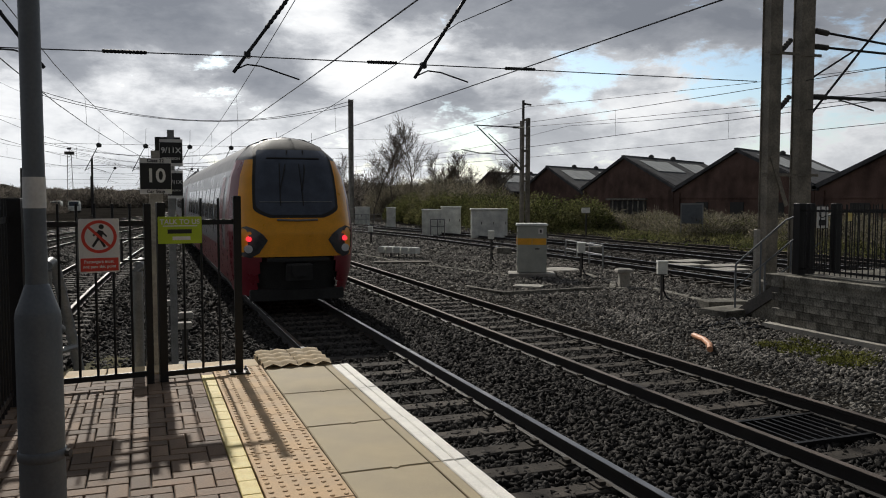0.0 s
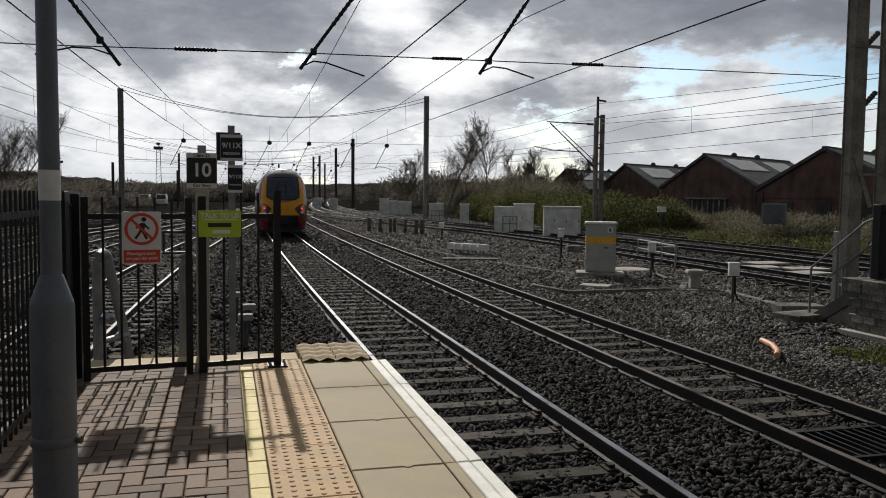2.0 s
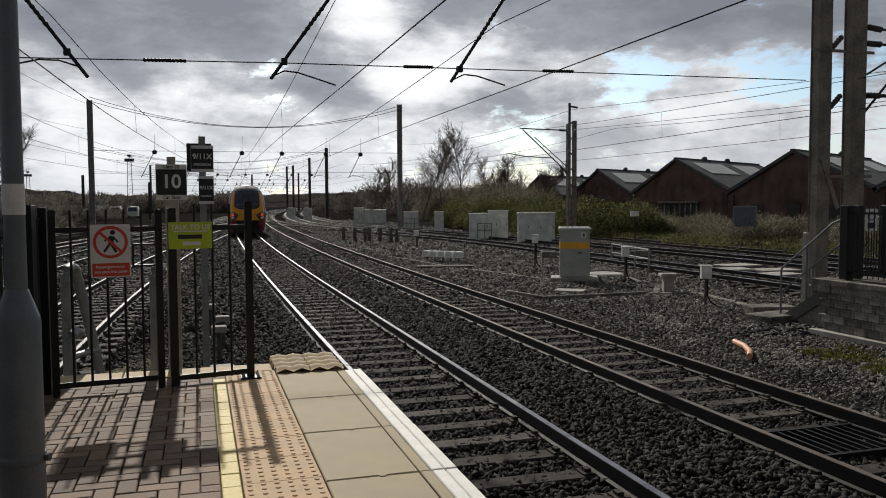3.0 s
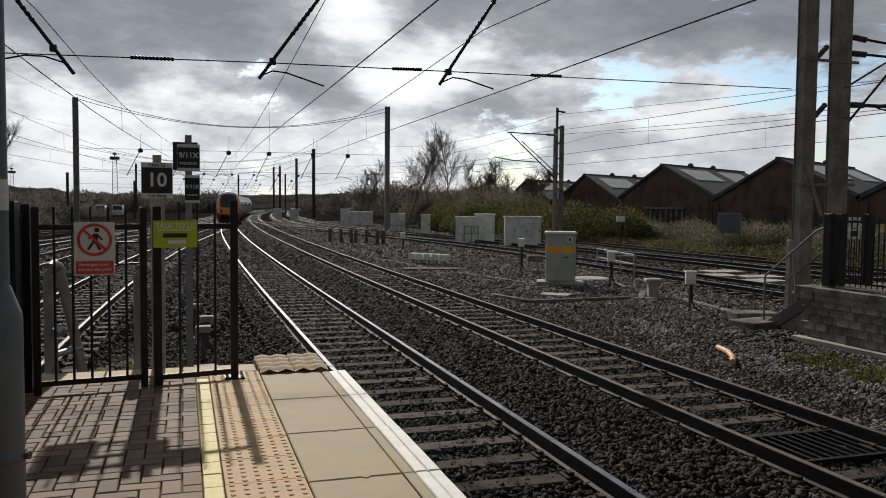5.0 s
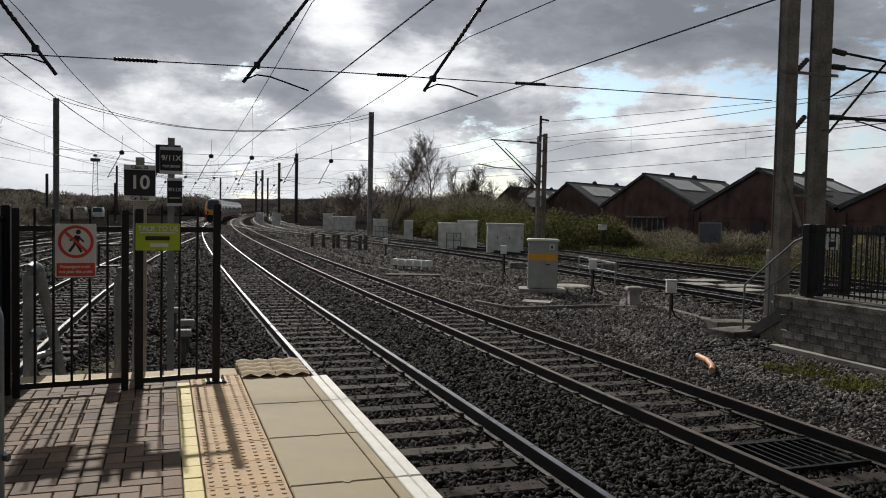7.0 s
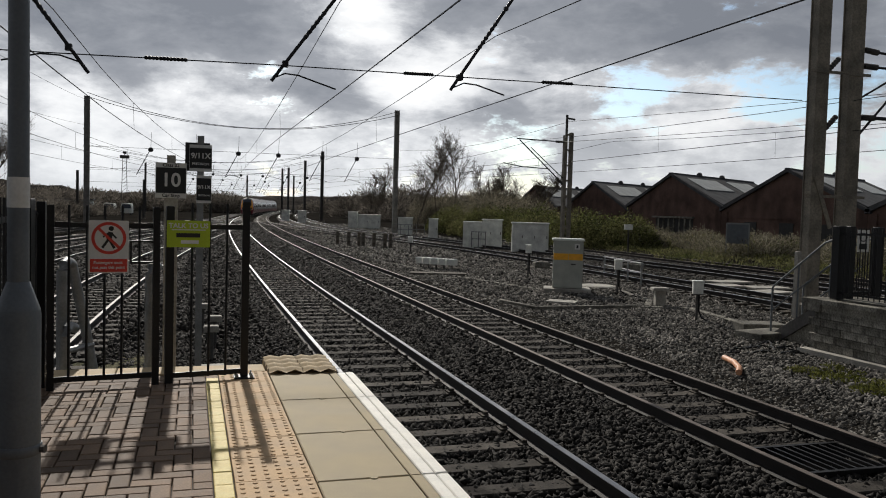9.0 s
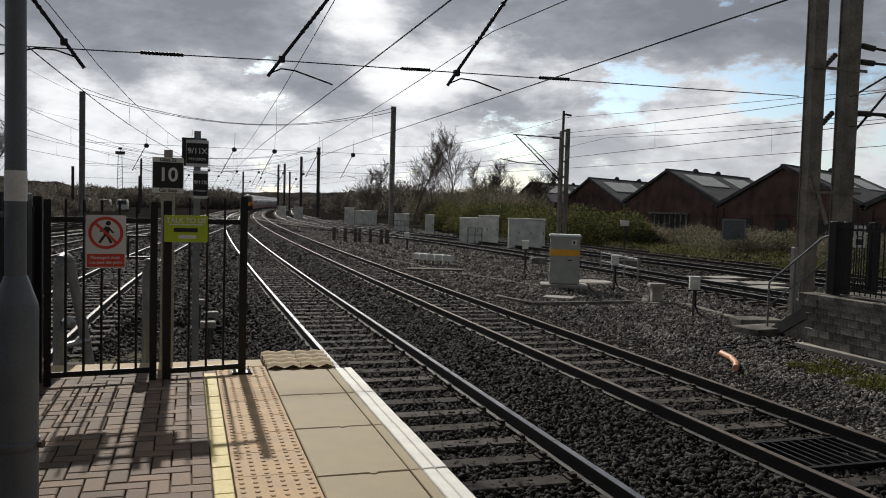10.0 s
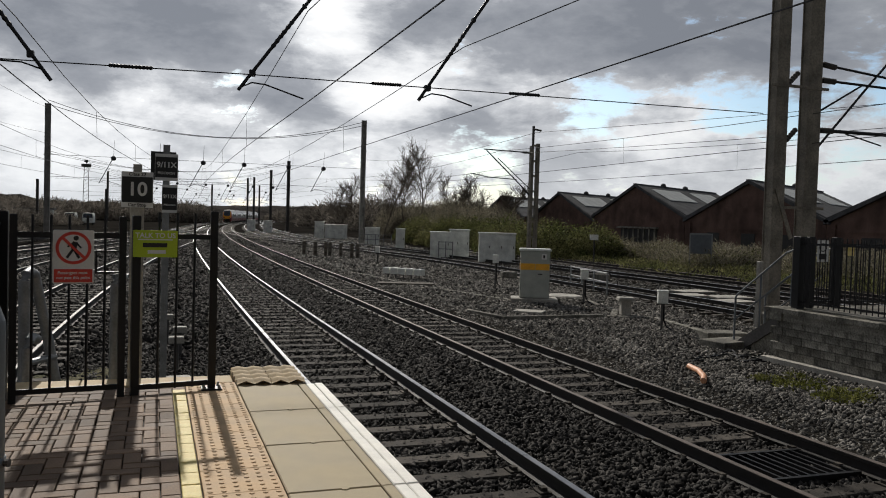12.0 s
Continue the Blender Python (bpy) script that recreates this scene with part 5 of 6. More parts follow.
# ---------- lineside cabinets and clutter ----------
def cabinet():
    t = thing("equipment_cabinet", pose(10.38, 17.3, GROUND + 0.12, 0, 0, -24), "grey-green steel cabinet with an orange band", "cabinet")
    w, d, h = 0.95, 0.62, 1.55
    part("body", Mesh().box(-w / 2, -d / 2, 0.03, w / 2, d / 2, h, c=0.01), M["cab"], t)
    part("roof", Mesh().box(-w / 2 - 0.04, -d / 2 - 0.05, h, w / 2 + 0.04, d / 2 + 0.04, h + 0.07, c=0.03), M["locker"], t, "pale overhanging lid")
    for s in (-1, 1):
        x0, x1 = (-w / 2 + 0.015, -0.006) if s < 0 else (0.006, w / 2 - 0.015)
        dr = part("door", Mesh().box(x0, -d / 2 - 0.016, 0.06, x1, -d / 2 - 0.001, h - 0.03), M["cab"], t)
        part("band", Mesh().box(x0, -d / 2 - 0.0195, 0.93, x1, -d / 2 - 0.0165, 1.14), M["orange"], dr, "orange stripe")
        for z in (0.25, 1.25):
            part("hinge", Mesh().tube([(s * (w / 2 - 0.008), -d / 2 - 0.02, z), (s * (w / 2 - 0.008), -d / 2 - 0.02, z + 0.1)], 0.014, 6), M["galv_post"], dr)
    part("band", Mesh().box(-w / 2 - 0.004, -d / 2, 0.93, -w / 2 - 0.001, d / 2, 1.14), M["orange"], t, "orange stripe")
    part("handle", Mesh().box(0.10, -d / 2 - 0.05, 0.78, 0.24, -d / 2 - 0.016, 0.82), M["mastdark"], t)
    lab = part("warning_label", Mesh().box(0.20, -d / 2 - 0.02, 1.28, 0.36, -d / 2 - 0.0165, 1.46), M["signwhite"], t)
    part("label_bar", Mesh().box(0.25, -d / 2 - 0.023, 1.32, 0.31, -d / 2 - 0.0205, 1.42), M["signblack"], lab)
    solo("cabinet_plinth", Mesh().box(-0.75, -0.55, 0, 0.75, 0.5, 0.15, c=0.015), M["conc"], "pale concrete base under the cabinet", "plinth", m=pose(10.38, 17.3, GROUND - 0.02, 0, 0, -24))


cabinet()


def marker(x, y, h, label, w=0.24):
    t = thing("cable_box", pose(x, y, GROUND, 0, 0, -25), label, "junction box", "post-mounted boxes")
    part("post", Mesh().tube([(0, 0.03, 0), (0, 0.03, h - 0.02)], 0.032, 8), M["mastdark"], t)
    part("box", Mesh().box(-w / 2, -0.09, h - 0.30, w / 2, 0.09, h, c=0.02), M["locker"], t, "pale grey box")
    part("lid", Mesh().box(-w / 2 - 0.015, -0.11, h - 0.005, w / 2 + 0.015, 0.10, h + 0.025, c=0.008), M["locker"], t)
    part("cable", Mesh().tube([(0.04, 0.02, h - 0.3), (0.05, 0.02, 0.25), (0.12, -0.02, 0.1), (0.3, -0.1, 0.0), (0.5, -0.15, -0.03)], 0.022, 6), M["black"], t, "", True)


marker(10.5, 10.3, 0.98, "pale grey box on a short black post in ballast")
marker(11.78, 16.5, 1.1, "grey box on a black post behind the verge")
marker(11.36, 22.85, 1.25, "grey box on a black post beside a trough")
marker(9.9, 35.6, 1.05, "grey box on a black post beside the far line")
marker(24.1, 37.4, 1.95, "small grey box on a tall thin post", 0.5)

b = Mesh().box(-0.14, -0.14, 0, 0.14, 0.14, 0.44, c=0.02).box(-0.23, -0.21, 0.44, 0.23, 0.21, 0.53, c=0.03)
solo("dwarf_pillar", b, M["conc"], "squat pale concrete pillar with a wider cap", "pillar", m=pose(11.36, 13.34, GROUND, 0, 0, -20))


def locker(x, y, ang, w, h, d, doors, label):
    t = thing("apparatus_locker", pose(x, y, GROUND - 0.02, 0, 0, ang), label, "cabinet", "lineside apparatus lockers")
    part("body", Mesh().box(-w / 2, -d / 2, 0, w / 2, d / 2, h, c=0.03), M["locker"], t)
    part("roof", Mesh().box(-w / 2 - 0.06, -d / 2 - 0.08, h, w / 2 + 0.06, d / 2 + 0.06, h + 0.07, c=0.03), M["locker"], t)
    dw = w / doors
    for k in range(doors):
        dr = part("door", Mesh().box(-w / 2 + k * dw + 0.02, -d / 2 - 0.025, 0.1, -w / 2 + (k + 1) * dw - 0.02, -d / 2 - 0.002, h - 0.08), M["locker"], t)
        part("handle", Mesh().box(-w / 2 + (k + 0.82) * dw, -d / 2 - 0.06, h * 0.5, -w / 2 + (k + 0.82) * dw + 0.05, -d / 2 - 0.025, h * 0.5 + 0.16), M["mastdark"], dr)


locker(17.4, 46.9, -22, 1.35, 1.75, 0.9, 2, "weathered grey apparatus locker beside the far line")
locker(18.6, 46.3, -22, 1.35, 1.95, 0.9, 2, "tall weathered grey apparatus locker")
locker(19.25, 41.2, -20, 2.3, 1.85, 0.9, 3, "wide weathered grey three-door apparatus locker")
locker(18.2, 59.5, -18, 0.75, 1.75, 0.7, 1, "narrow grey locker standing alone")
locker(18.9, 89.0, -14, 2.6, 1.7, 1.4, 2, "broad pale relay cabinet far along the line")
locker(17.2, 90.5, -14, 1.1, 2.0, 1.0, 1, "pale upright cabinet beside the relay cabinet")
locker(14.6, 118, -12, 1.2, 1.8, 1.0, 1, "distant pale lineside cabinet")
locker(13.2, 128, -12, 1.2, 1.8, 1.0, 1, "distant pale lineside cabinet")


def guard_rail(x, y, ang, n, w, h, label):
    t = thing("guard_rail", pose(x, y, GROUND, 0, 0, ang), label, "railing")
    for k in range(n + 1):
        part("post", Mesh().tube([(w * k / n, 0, 0), (w * k / n, 0, h)], 0.035, 6), M["galv_post"], t)
    for z in (h - 0.04, h * 0.55):
        part("rail", Mesh().tube([(0, 0, z), (w, 0, z)], 0.03, 6), M["galv_post"], t)


guard_rail(16.6, 67.5, 6, 4, 3.2, 1.1, "galvanised guard rail round equipment")
guard_rail(16.95, 45.9, -22, 2, 0.95, 1.15, "small galvanised guard rail before a locker")
locker(18.2, 69.0, -15, 1.4, 1.7, 0.8, 2, "grey locker behind the guard rail")
for k in range(7):
    u = (0, 0.22, 0.42, 0.5, 0.7, 0.9, 1.0)[k]
    solo("trackside_post", Mesh().box(-0.10, -0.07, 0, 0.10, 0.07, 0.95, c=0.02), M["timber"], "short weathered timber post beside the line", "post", m=pose(8.0 + 2.6 * u, 47.5 - 4.4 * u, GROUND, 0, 0, 5), group="timber trackside posts")


def rack():
    t = thing("cable_rack", pose(8.7, 26.6, GROUND, 0, 0, -50), "low row of grey cable joint boxes on short legs", "cable rack")
    for k in range(5):
        part("joint_box", Mesh().box(-0.16, -0.18, 0.22, 0.16, 0.18, 0.48, c=0.03), M["locker"], t).matrix_basis = pose(-0.8 + 0.4 * k, 0, 0)
        part("leg", Mesh().tube([(-0.8 + 0.4 * k, 0, 0), (-0.8 + 0.4 * k, 0, 0.22)], 0.04, 6), M["mastdark"], t)


rack()
solo("board", Mesh().box(-1.1, -0.35, 0, 1.1, 0.35, 0.10, c=0.015), M["timber"], "brown timber cover board lying on ballast", "board", m=pose(7.9, 23.6, GROUND, 0, 0, -14))
solo("manhole_slab", Mesh().box(-0.42, -0.3, 0, 0.42, 0.3, 0.07, c=0.01), M["conc"], "pale concrete inspection slab flush in ballast", "slab", m=pose(8.75, 14.2, GROUND, 0, 0, -38))
solo("round_cover", Mesh().tube2([((0, 0, 0), 0.65), ((0, 0, 0.07), 0.65), ((0, 0, 0.1), 0.58)], 20), M["conc"], "round pale concrete chamber cover", "cover", m=pose(12.1, 18.5, GROUND))


def trough(pts, label, w=0.16, h=0.045):
    w *= 0.7
    solo("cable_trough", Mesh().sweep([(x, y, GROUND - 0.02) for x, y in pts], [(-w, 0), (w, 0), (w, h), (w - 0.02, h + 0.015), (-w + 0.02, h + 0.015), (-w, h)]), M["conc_old"], label, "cable trough", group="cable troughs")


trough([(6.95, 14.45), (7.3, 12.7), (10.3, 12.85)], "weathered timber edging in the ballast before the cabinet", 0.10, 0.11)
trough([(10.6, 13.1), (11.9, 12.6), (11.5, 10.2), (11.5, 8.6)], "grey concrete cable trough running through ballast", 0.14)
trough([(7.2, 33.5), (8.1, 24.2), (9.5, 18.3), (9.9, 17.4)], "grey concrete cable trough beside the line", 0.14)
trough([(7.3, 30), (8.0, 42), (9.4, 70), (11.2, 100)], "long grey concrete cable trough beside the line", 0.2)
trough([(12.4, 17.4), (11.8, 14.6), (10.9, 13.2)], "grey concrete cable trough to the pillar", 0.14)
b = Mesh().tube([(0, 0, 0.05), (0.12, -0.5, 0.06), (0.15, -1.0, 0.055), (0.10, -1.38, 0.05)], 0.05, 12)
solo("duct_pipe", b, M["pipe"], "faded orange plastic duct lying on ballast", "pipe", m=pose(7.72, 5.39, GROUND + 0.03, 0, 0, -31), smooth=True)


def grate():
    t = thing("drain_grate", pose(5.0, 0.05, RAIL - 0.17), "dark iron drain grate between the rails", "grate")
    for yy in (-0.45, 0.40):
        part("frame_bar", Mesh().box(-0.62, yy, 0, 0.62, yy + 0.05, 0.05), M["black"], t)
    for k in range(11):
        part("grate_bar", Mesh().box(-0.62 + 0.12 * k, -0.4, 0, -0.59 + 0.12 * k, 0.4, 0.045), M["black"], t)


grate()


for x, y, r in ((17.3, 18.7, -8), (18.7, 20.2, 5), (17.5, 16.4, 12), (18.6, 17.9, -4)):
    solo("crossing_board", Mesh().box(-0.75, -0.5, 0, 0.75, 0.5, 0.06, c=0.01), M["conc"], "pale board lying between the far lines", "board", m=pose(x, y, GROUND + 0.03, 0, 0, r), group="boards between the lines")
rc = random.Random(77)
for k in range(7):
    x, y = 8.2 + 0.25 * k, 6.0 + 0.22 * (k % 4)
    pts, a = [], rc.uniform(-0.6, 0.6)
    for i in range(14):
        pts.append((x, y, GROUND + 0.035 + 0.02 * math.sin(i * 1.3 + k)))
        a += rc.uniform(-0.45, 0.45)
        x, y = x + 0.14 * math.cos(a), y + 0.14 * math.sin(a)
    solo("loose_cable", Mesh().tube(pts, 0.016, 6), M["black"], "black cable lying loose on the ballast", "cable", smooth=True, group="loose cables")
for x, y, w in ((18.1, 26.5, 1.0), (14.0, 27.5, 0.7)):
    t = thing("point_machine", pose(x, y, GROUND, 0, 0, -10), "low grey point machine box beside the far line", "point machine", "point machines")
    part("casing", Mesh().box(-w / 2, -0.25, 0.06, w / 2, 0.25, 0.30, c=0.05), M["conc_old"], t)
    part("base_timber", Mesh().box(-w / 2 - 0.2, -0.3, -0.03, w / 2 + 0.2, 0.3, 0.06), M["timber"], t)
guard_rail(14.3, 19.3, 80, 3, 4.2, 0.85, "thin galvanised guard rail beside the far line")


def yard_hut(x, y):
    t = thing("yard_hut", pose(x, y, GROUND), "pale flat-roofed hut beyond the sidings", "hut")
    part("wall", Mesh().box(-4.2, -1.5, 0, 4.2, 1.5, 2.5), M["locker"], t)
    part("roof", Mesh().box(-4.5, -1.8, 2.5, 4.5, 1.8, 2.72, c=0.05), M["roof"], t)
    for q in (-2.6, 0.2):
        part("window", Mesh().box(q - 0.6, -1.53, 1.1, q + 0.6, -1.502, 2.0), M["tdark"], t)
    part("door", Mesh().box(2.2, -1.53, 0.0, 3.1, -1.502, 2.05), M["galv"], t)


def parked_van(x, y):
    t = thing("parked_van", pose(x, y, GROUND), "pale van parked beyond the sidings", "van", "parked vans")
    part("body", Mesh().poly([(-0.95, -1.2, 0.35), (-0.95, -1.2, 1.6), (-0.8, -1.2, 2.1), (0.8, -1.2, 2.1), (0.95, -1.2, 1.6), (0.95, -1.2, 0.35)], (0, 4.2, 0)), M["locker"], t)
    part("bonnet", Mesh().box(-0.92, -1.9, 0.35, 0.92, -1.203, 1.15, c=0.12), M["locker"], t)
    part("windscreen", Mesh().poly([(-0.82, -1.22, 1.2), (-0.7, -1.22, 1.95), (0.7, -1.22, 1.95), (0.82, -1.22, 1.2)], (0, 0.015, 0)), M["tglass"], t)
    for sx in (-0.8, 0.8):
        for q in (-1.2, 2.0):
            part("wheel", Mesh().tube([(sx - 0.1, q, 0.33), (sx + 0.1, q, 0.33)], 0.33, 14), M["tdark"], t)


yard_hut(-21.4, 140)
for x in (-19.0, -15.8, -12.9):
    parked_van(x, 158 + 0.3 * x)


# ---------- opposite platform ----------
def wall_x(y):
    return 10.06 + 0.01 * (5.45 - y)


def other_platform():
    p = thing("other_platform", pose(0, 0.42, 0), "end of a second platform with stained block walls", "platform", kind="structure")
    top = -0.08
    out = [(wall_x(5.4) + 0.06, 5.4), (wall_x(-16) + 0.06, -16), (24, -16), (24, 5.4)]
    part("core", Mesh().poly([(x, y, GROUND - 0.1) for x, y in out], (0, 0, top - 0.10 - GROUND + 0.1)), M["conc_old"], p)
    part("surface", Mesh().poly([(x, y, top - 0.04) for x, y in out], (0, 0, 0.04)), M["conc_old"], p, "worn grey paved surface")
    rng = random.Random(8)
    ang = math.degrees(math.atan2(-1, 0.01))
    blk = Mesh().box(-0.158, -0.05, 0, 0.158, 0.05, 0.138, c=0.006).mesh("block", M["blockwork"])
    for row in range(6):
        s = 0.05 + 0.165 * (row % 2)
        while s < 8.5:
            y = 5.45 - s
            ob = part("block", blk, None, p)
            ob.matrix_basis = pose(wall_x(y) + rng.uniform(-0.006, 0.006), y, GROUND - 0.02 + 0.146 * row, 0, 0, ang)
            s += 0.325
        x = 10.26 + 0.16 * (row % 2)
        while x < 13.5:
            ob = part("block", blk, None, p)
            ob.matrix_basis = pose(x, 5.45 + rng.uniform(-0.006, 0.006), GROUND - 0.02 + 0.146 * row)
            x += 0.325
    cop = Mesh().box(-0.44, -0.2, 0, 0.44, 0.2, 0.10, c=0.012).box(-0.445, -0.155, -0.14, 0.445, 0.155, 0.0).mesh("coping", M["conc_old"])
    s = 0.25
    while s < 12:
        y = 5.5 - s * 0.99
        ob = part("coping", cop, None, p, "pale coping stone")
        ob.matrix_basis = pose(wall_x(y) + 0.1, y, top - 0.10, 0, 0, ang)
        s += 0.9
    x = 10.4
    while x < 16:
        ob = part("coping", cop, None, p)
        ob.matrix_basis = pose(x, 5.38, top - 0.098)
        x += 0.9
    solo("footing", Mesh().sweep([(wall_x(y) - 0.16, y, GROUND - 0.03) for y in (6.0, 2, -3, -10)], [(-0.09, 0), (0.09, 0), (0.09, 0.15), (-0.09, 0.15)]), M["conc"], "pale concrete footing strip along the wall", "footing", "structure")
    # railing
    t = thing("platform_railing", pose(0.44, 0.45, top), "black steel bar railing on the second platform", "railing")
    fence_run(t, (9.92, 5.2), (10.1, -3.0), 0.12, 0.05, 1.36, 1.24, 0.12, r=0.011)
    fence_run(t, (9.92, 5.25), (16.5, 5.25), 0.12, 0.05, 1.36, 1.24, 0.12, r=0.011)
    for x, y, w in ((9.92, 5.22, 0.17), (10.2, 5.25, 0.12), (9.98, 2.8, 0.09), (10.04, 0.0, 0.09), (10.85, 5.25, 0.13), (13.0, 5.25, 0.09)):
        square_post(t, x, y, w, 1.38)
    s = thing("gate_sign", pose(10.86, 5.61, 1.03, 0, 0, -8), "small white pictogram notice on the far railing", "sign")
    part("panel", plate(0.25, 0.42), M["signwhite"], s)
    r = part("ring", disc_ring(0.065, 0.083, y=-0.001), M["signblack"], s)
    r.matrix_basis = pose(0, 0, 0.07)
    part("text_bar", Mesh().box(-0.08, -0.003, -0.16, 0.08, -0.001, -0.05), M["signblack"], s)
    s = thing("notice", pose(11.56, 5.61, 1.05), "small faded yellow notice on the far railing", "sign")
    part("panel", plate(0.16, 0.2), M["yellow"], s)
    # steps down to the ballast
    t = thing("platform_steps", pose(10.95, 6.05, GROUND), "worn concrete steps with grey tube handrails", "steps")
    for k in range(5):
        part("tread", Mesh().box(-0.34, 0.28 * k, 0, 0.4, 0.28 * (k + 1), 0.90 - 0.18 * k, c=0.012), M["conc_old"], t)
    part("stringer", Mesh().poly([(-0.40, 0, 1.06), (-0.40, 0, 0.80), (-0.40, 1.35, 0.0), (-0.40, 1.6, 0.0), (-0.40, 1.6, 0.12)], (0.05, 0, 0)), M["mastdark"], t)
    for x in (-0.38, 0.42):
        h = part("handrail", Mesh().tube([(x, -0.2, 2.25), (x, 0.2, 2.12), (x, 1.62, 1.14), (x, 1.66, 1.08), (x, 1.66, 0.0)], 0.022, 8), M["galv"], t, "", True)
        part("mid_rail", Mesh().tube([(x, 0.1, 1.66), (x, 1.64, 0.62)], 0.017, 8), M["galv"], h)
        part("baluster", Mesh().tube([(x, 0.9, 0.3), (x, 0.9, 1.62)], 0.018, 8), M["galv"], h)
    solo("white_post", Mesh().box(-0.06, -0.06, 0, 0.06, 0.06, 1.75, c=0.02), M["conc"], "pale square post beside the stanchion", "post", m=pose(13.5, 10.4, GROUND))
    solo("step_slab", Mesh().box(-0.6, -0.35, 0, 0.6, 0.35, 0.16, c=0.015), M["conc_old"], "dark concrete slab at the foot of the steps", "slab", m=pose(10.5, 7.7, GROUND, 0, 0, 10))
    solo("step_slab", Mesh().box(-0.5, -0.3, 0, 0.5, 0.3, 0.22, c=0.015), M["conc_old"], "dark concrete slab near the steps", "slab", m=pose(10.9, 8.5, GROUND, 0, 0, -12))


other_platform()


def patch(name, x0, y0, x1, y1, material, label, seed, h=0.07):
    """A low uneven mound of growth on the ground."""
    b, n = Mesh(), 18
    for i in range(n + 1):
        for j in range(n + 1):
            u, v = i / n, j / n
            e = max(0, min(1, 6 * min(u, 1 - u, v, 1 - v)))
            b.v.append((x0 + (x1 - x0) * u, y0 + (y1 - y0) * v, GROUND - 0.03 + e * h * (0.35 + 0.9 * noise.noise(Vector((u * 5, v * 5, seed))))))
    for i in range(n):
        for j in range(n):
            a = i * (n + 1) + j
            b.f.append((a, a + 1, a + n + 2, a + n + 1))
    solo(name, b, material, label, "moss", "stuff", smooth=True)


patch("weeds", -3.2, 2.0, -1.6, 8.0, M["moss"], "thin green weeds in dark ballast", 5, 0.09)


# ---------- brick sheds ----------
def shed(x, y, k, left=9.4, az=7.2):
    """A gabled shed whose roof runs back askew from its gable; left: half width of its far side."""
    t = thing("brick_shed", pose(x, y, GROUND), "dark red-brick gabled shed with roof lights", "building", "row of brick sheds")
    hw, dp, skew = 9.4, 20, 0.6
    sl = 3.4 / hw
    ez = az - sl * hw
    part("gable_wall", Mesh().poly([(0, -hw, -0.2), (0, left, -0.2), (0, left, az - sl * left), (0, 0, az), (0, -hw, ez)], (0.4, 0, 0)), M["brick"], t, "dark red-brown brick gable")
    for s, w in ((-1, hw), (1, left)):
        e = az - sl * w
        if w < hw:
            part("side_wall", Mesh().poly([(0.4, w - 0.4, -0.2), (dp, w - 0.4 + dp * skew, -0.2), (dp, w - 0.4 + dp * skew, e - 0.16), (0.4, w - 0.4, e - 0.16)], (0, 0.35, 0)), M["brick"], t)
        part("roof_slope", Mesh().poly([(-0.15, s * (w + 0.2), e - 0.2 * sl), (-0.15, 0, az), (dp, dp * skew, az), (dp, s * (w + 0.2) + dp * skew, e - 0.2 * sl)], (0, 0, 0.18)), M["roof"], t)
        for a, c in ((1.5, 8), (10.5, 16.5)):
            part("roof_light", Mesh().poly([(a, s * 1.6 + a * skew, az - 1.6 * sl + 0.19), (a, s * 5.2 + a * skew, az - 5.2 * sl + 0.19), (c, s * 5.2 + c * skew, az - 5.2 * sl + 0.19), (c, s * 1.6 + c * skew, az - 1.6 * sl + 0.19)], (0, 0, 0.06)), M["skylight"], t, "pale glazed roof light")
        part("verge", Mesh().poly([(-0.25, s * (w + 0.25), e - 0.05), (-0.25, 0, az + 0.2), (-0.25, 0, az - 0.12), (-0.25, s * (w + 0.25), e - 0.38)], (0.3, 0, 0)), M["roof"], t)
        part("pilaster", Mesh().box(-0.16, s * w - 0.5 * s - 0.45, -0.2, 0.0, s * w - 0.5 * s + 0.45, e - 0.4), M["brick"], t)
    part("ridge_cap", Mesh().poly([(-0.3, -0.25, az + 0.08), (-0.3, 0.25, az + 0.08), (dp, 0.25 + dp * skew, az + 0.08), (dp, -0.25 + dp * skew, az + 0.08)], (0, 0, 0.16)), M["roof"], t)
    for q in (6, 11.5):
        part("ridge_vent", Mesh().tube2([((q, q * skew, az + 0.2), 0.35), ((q, q * skew, az + 0.45), 0.3), ((q, q * skew, az + 0.58), 0.12)], 10), M["roof"], t)
    part("string_course", Mesh().box(-0.08, -hw, 2.55, 0.0, left, 2.75), M["brick"], t)
    if k == 1:
        w = part("window_bay", Mesh().box(-0.35, -4.6, 2.35, 0.0, 3.4, 2.55), M["conc_old"], t, "pale canopy over boarded windows")
        for q in range(7):
            part("mullion", Mesh().box(-0.12, -4.1 + 1.05 * q, 0.4, -0.01, -3.85 + 1.05 * q, 2.3), M["conc_old"], w)
        part("glazing", Mesh().box(-0.05, -4.4, 0.4, -0.004, 2.9, 2.3), M["tdark"], w)
    else:
        for q in (-5, 0, 5):
            w = part("window", Mesh().box(-0.06, q - 0.9, 0.5, -0.003, q + 0.9, 2.2), M["tdark"], t)
            part("sill", Mesh().box(-0.18, q - 1.05, 0.36, -0.003, q + 1.05, 0.5), M["brick"], w)


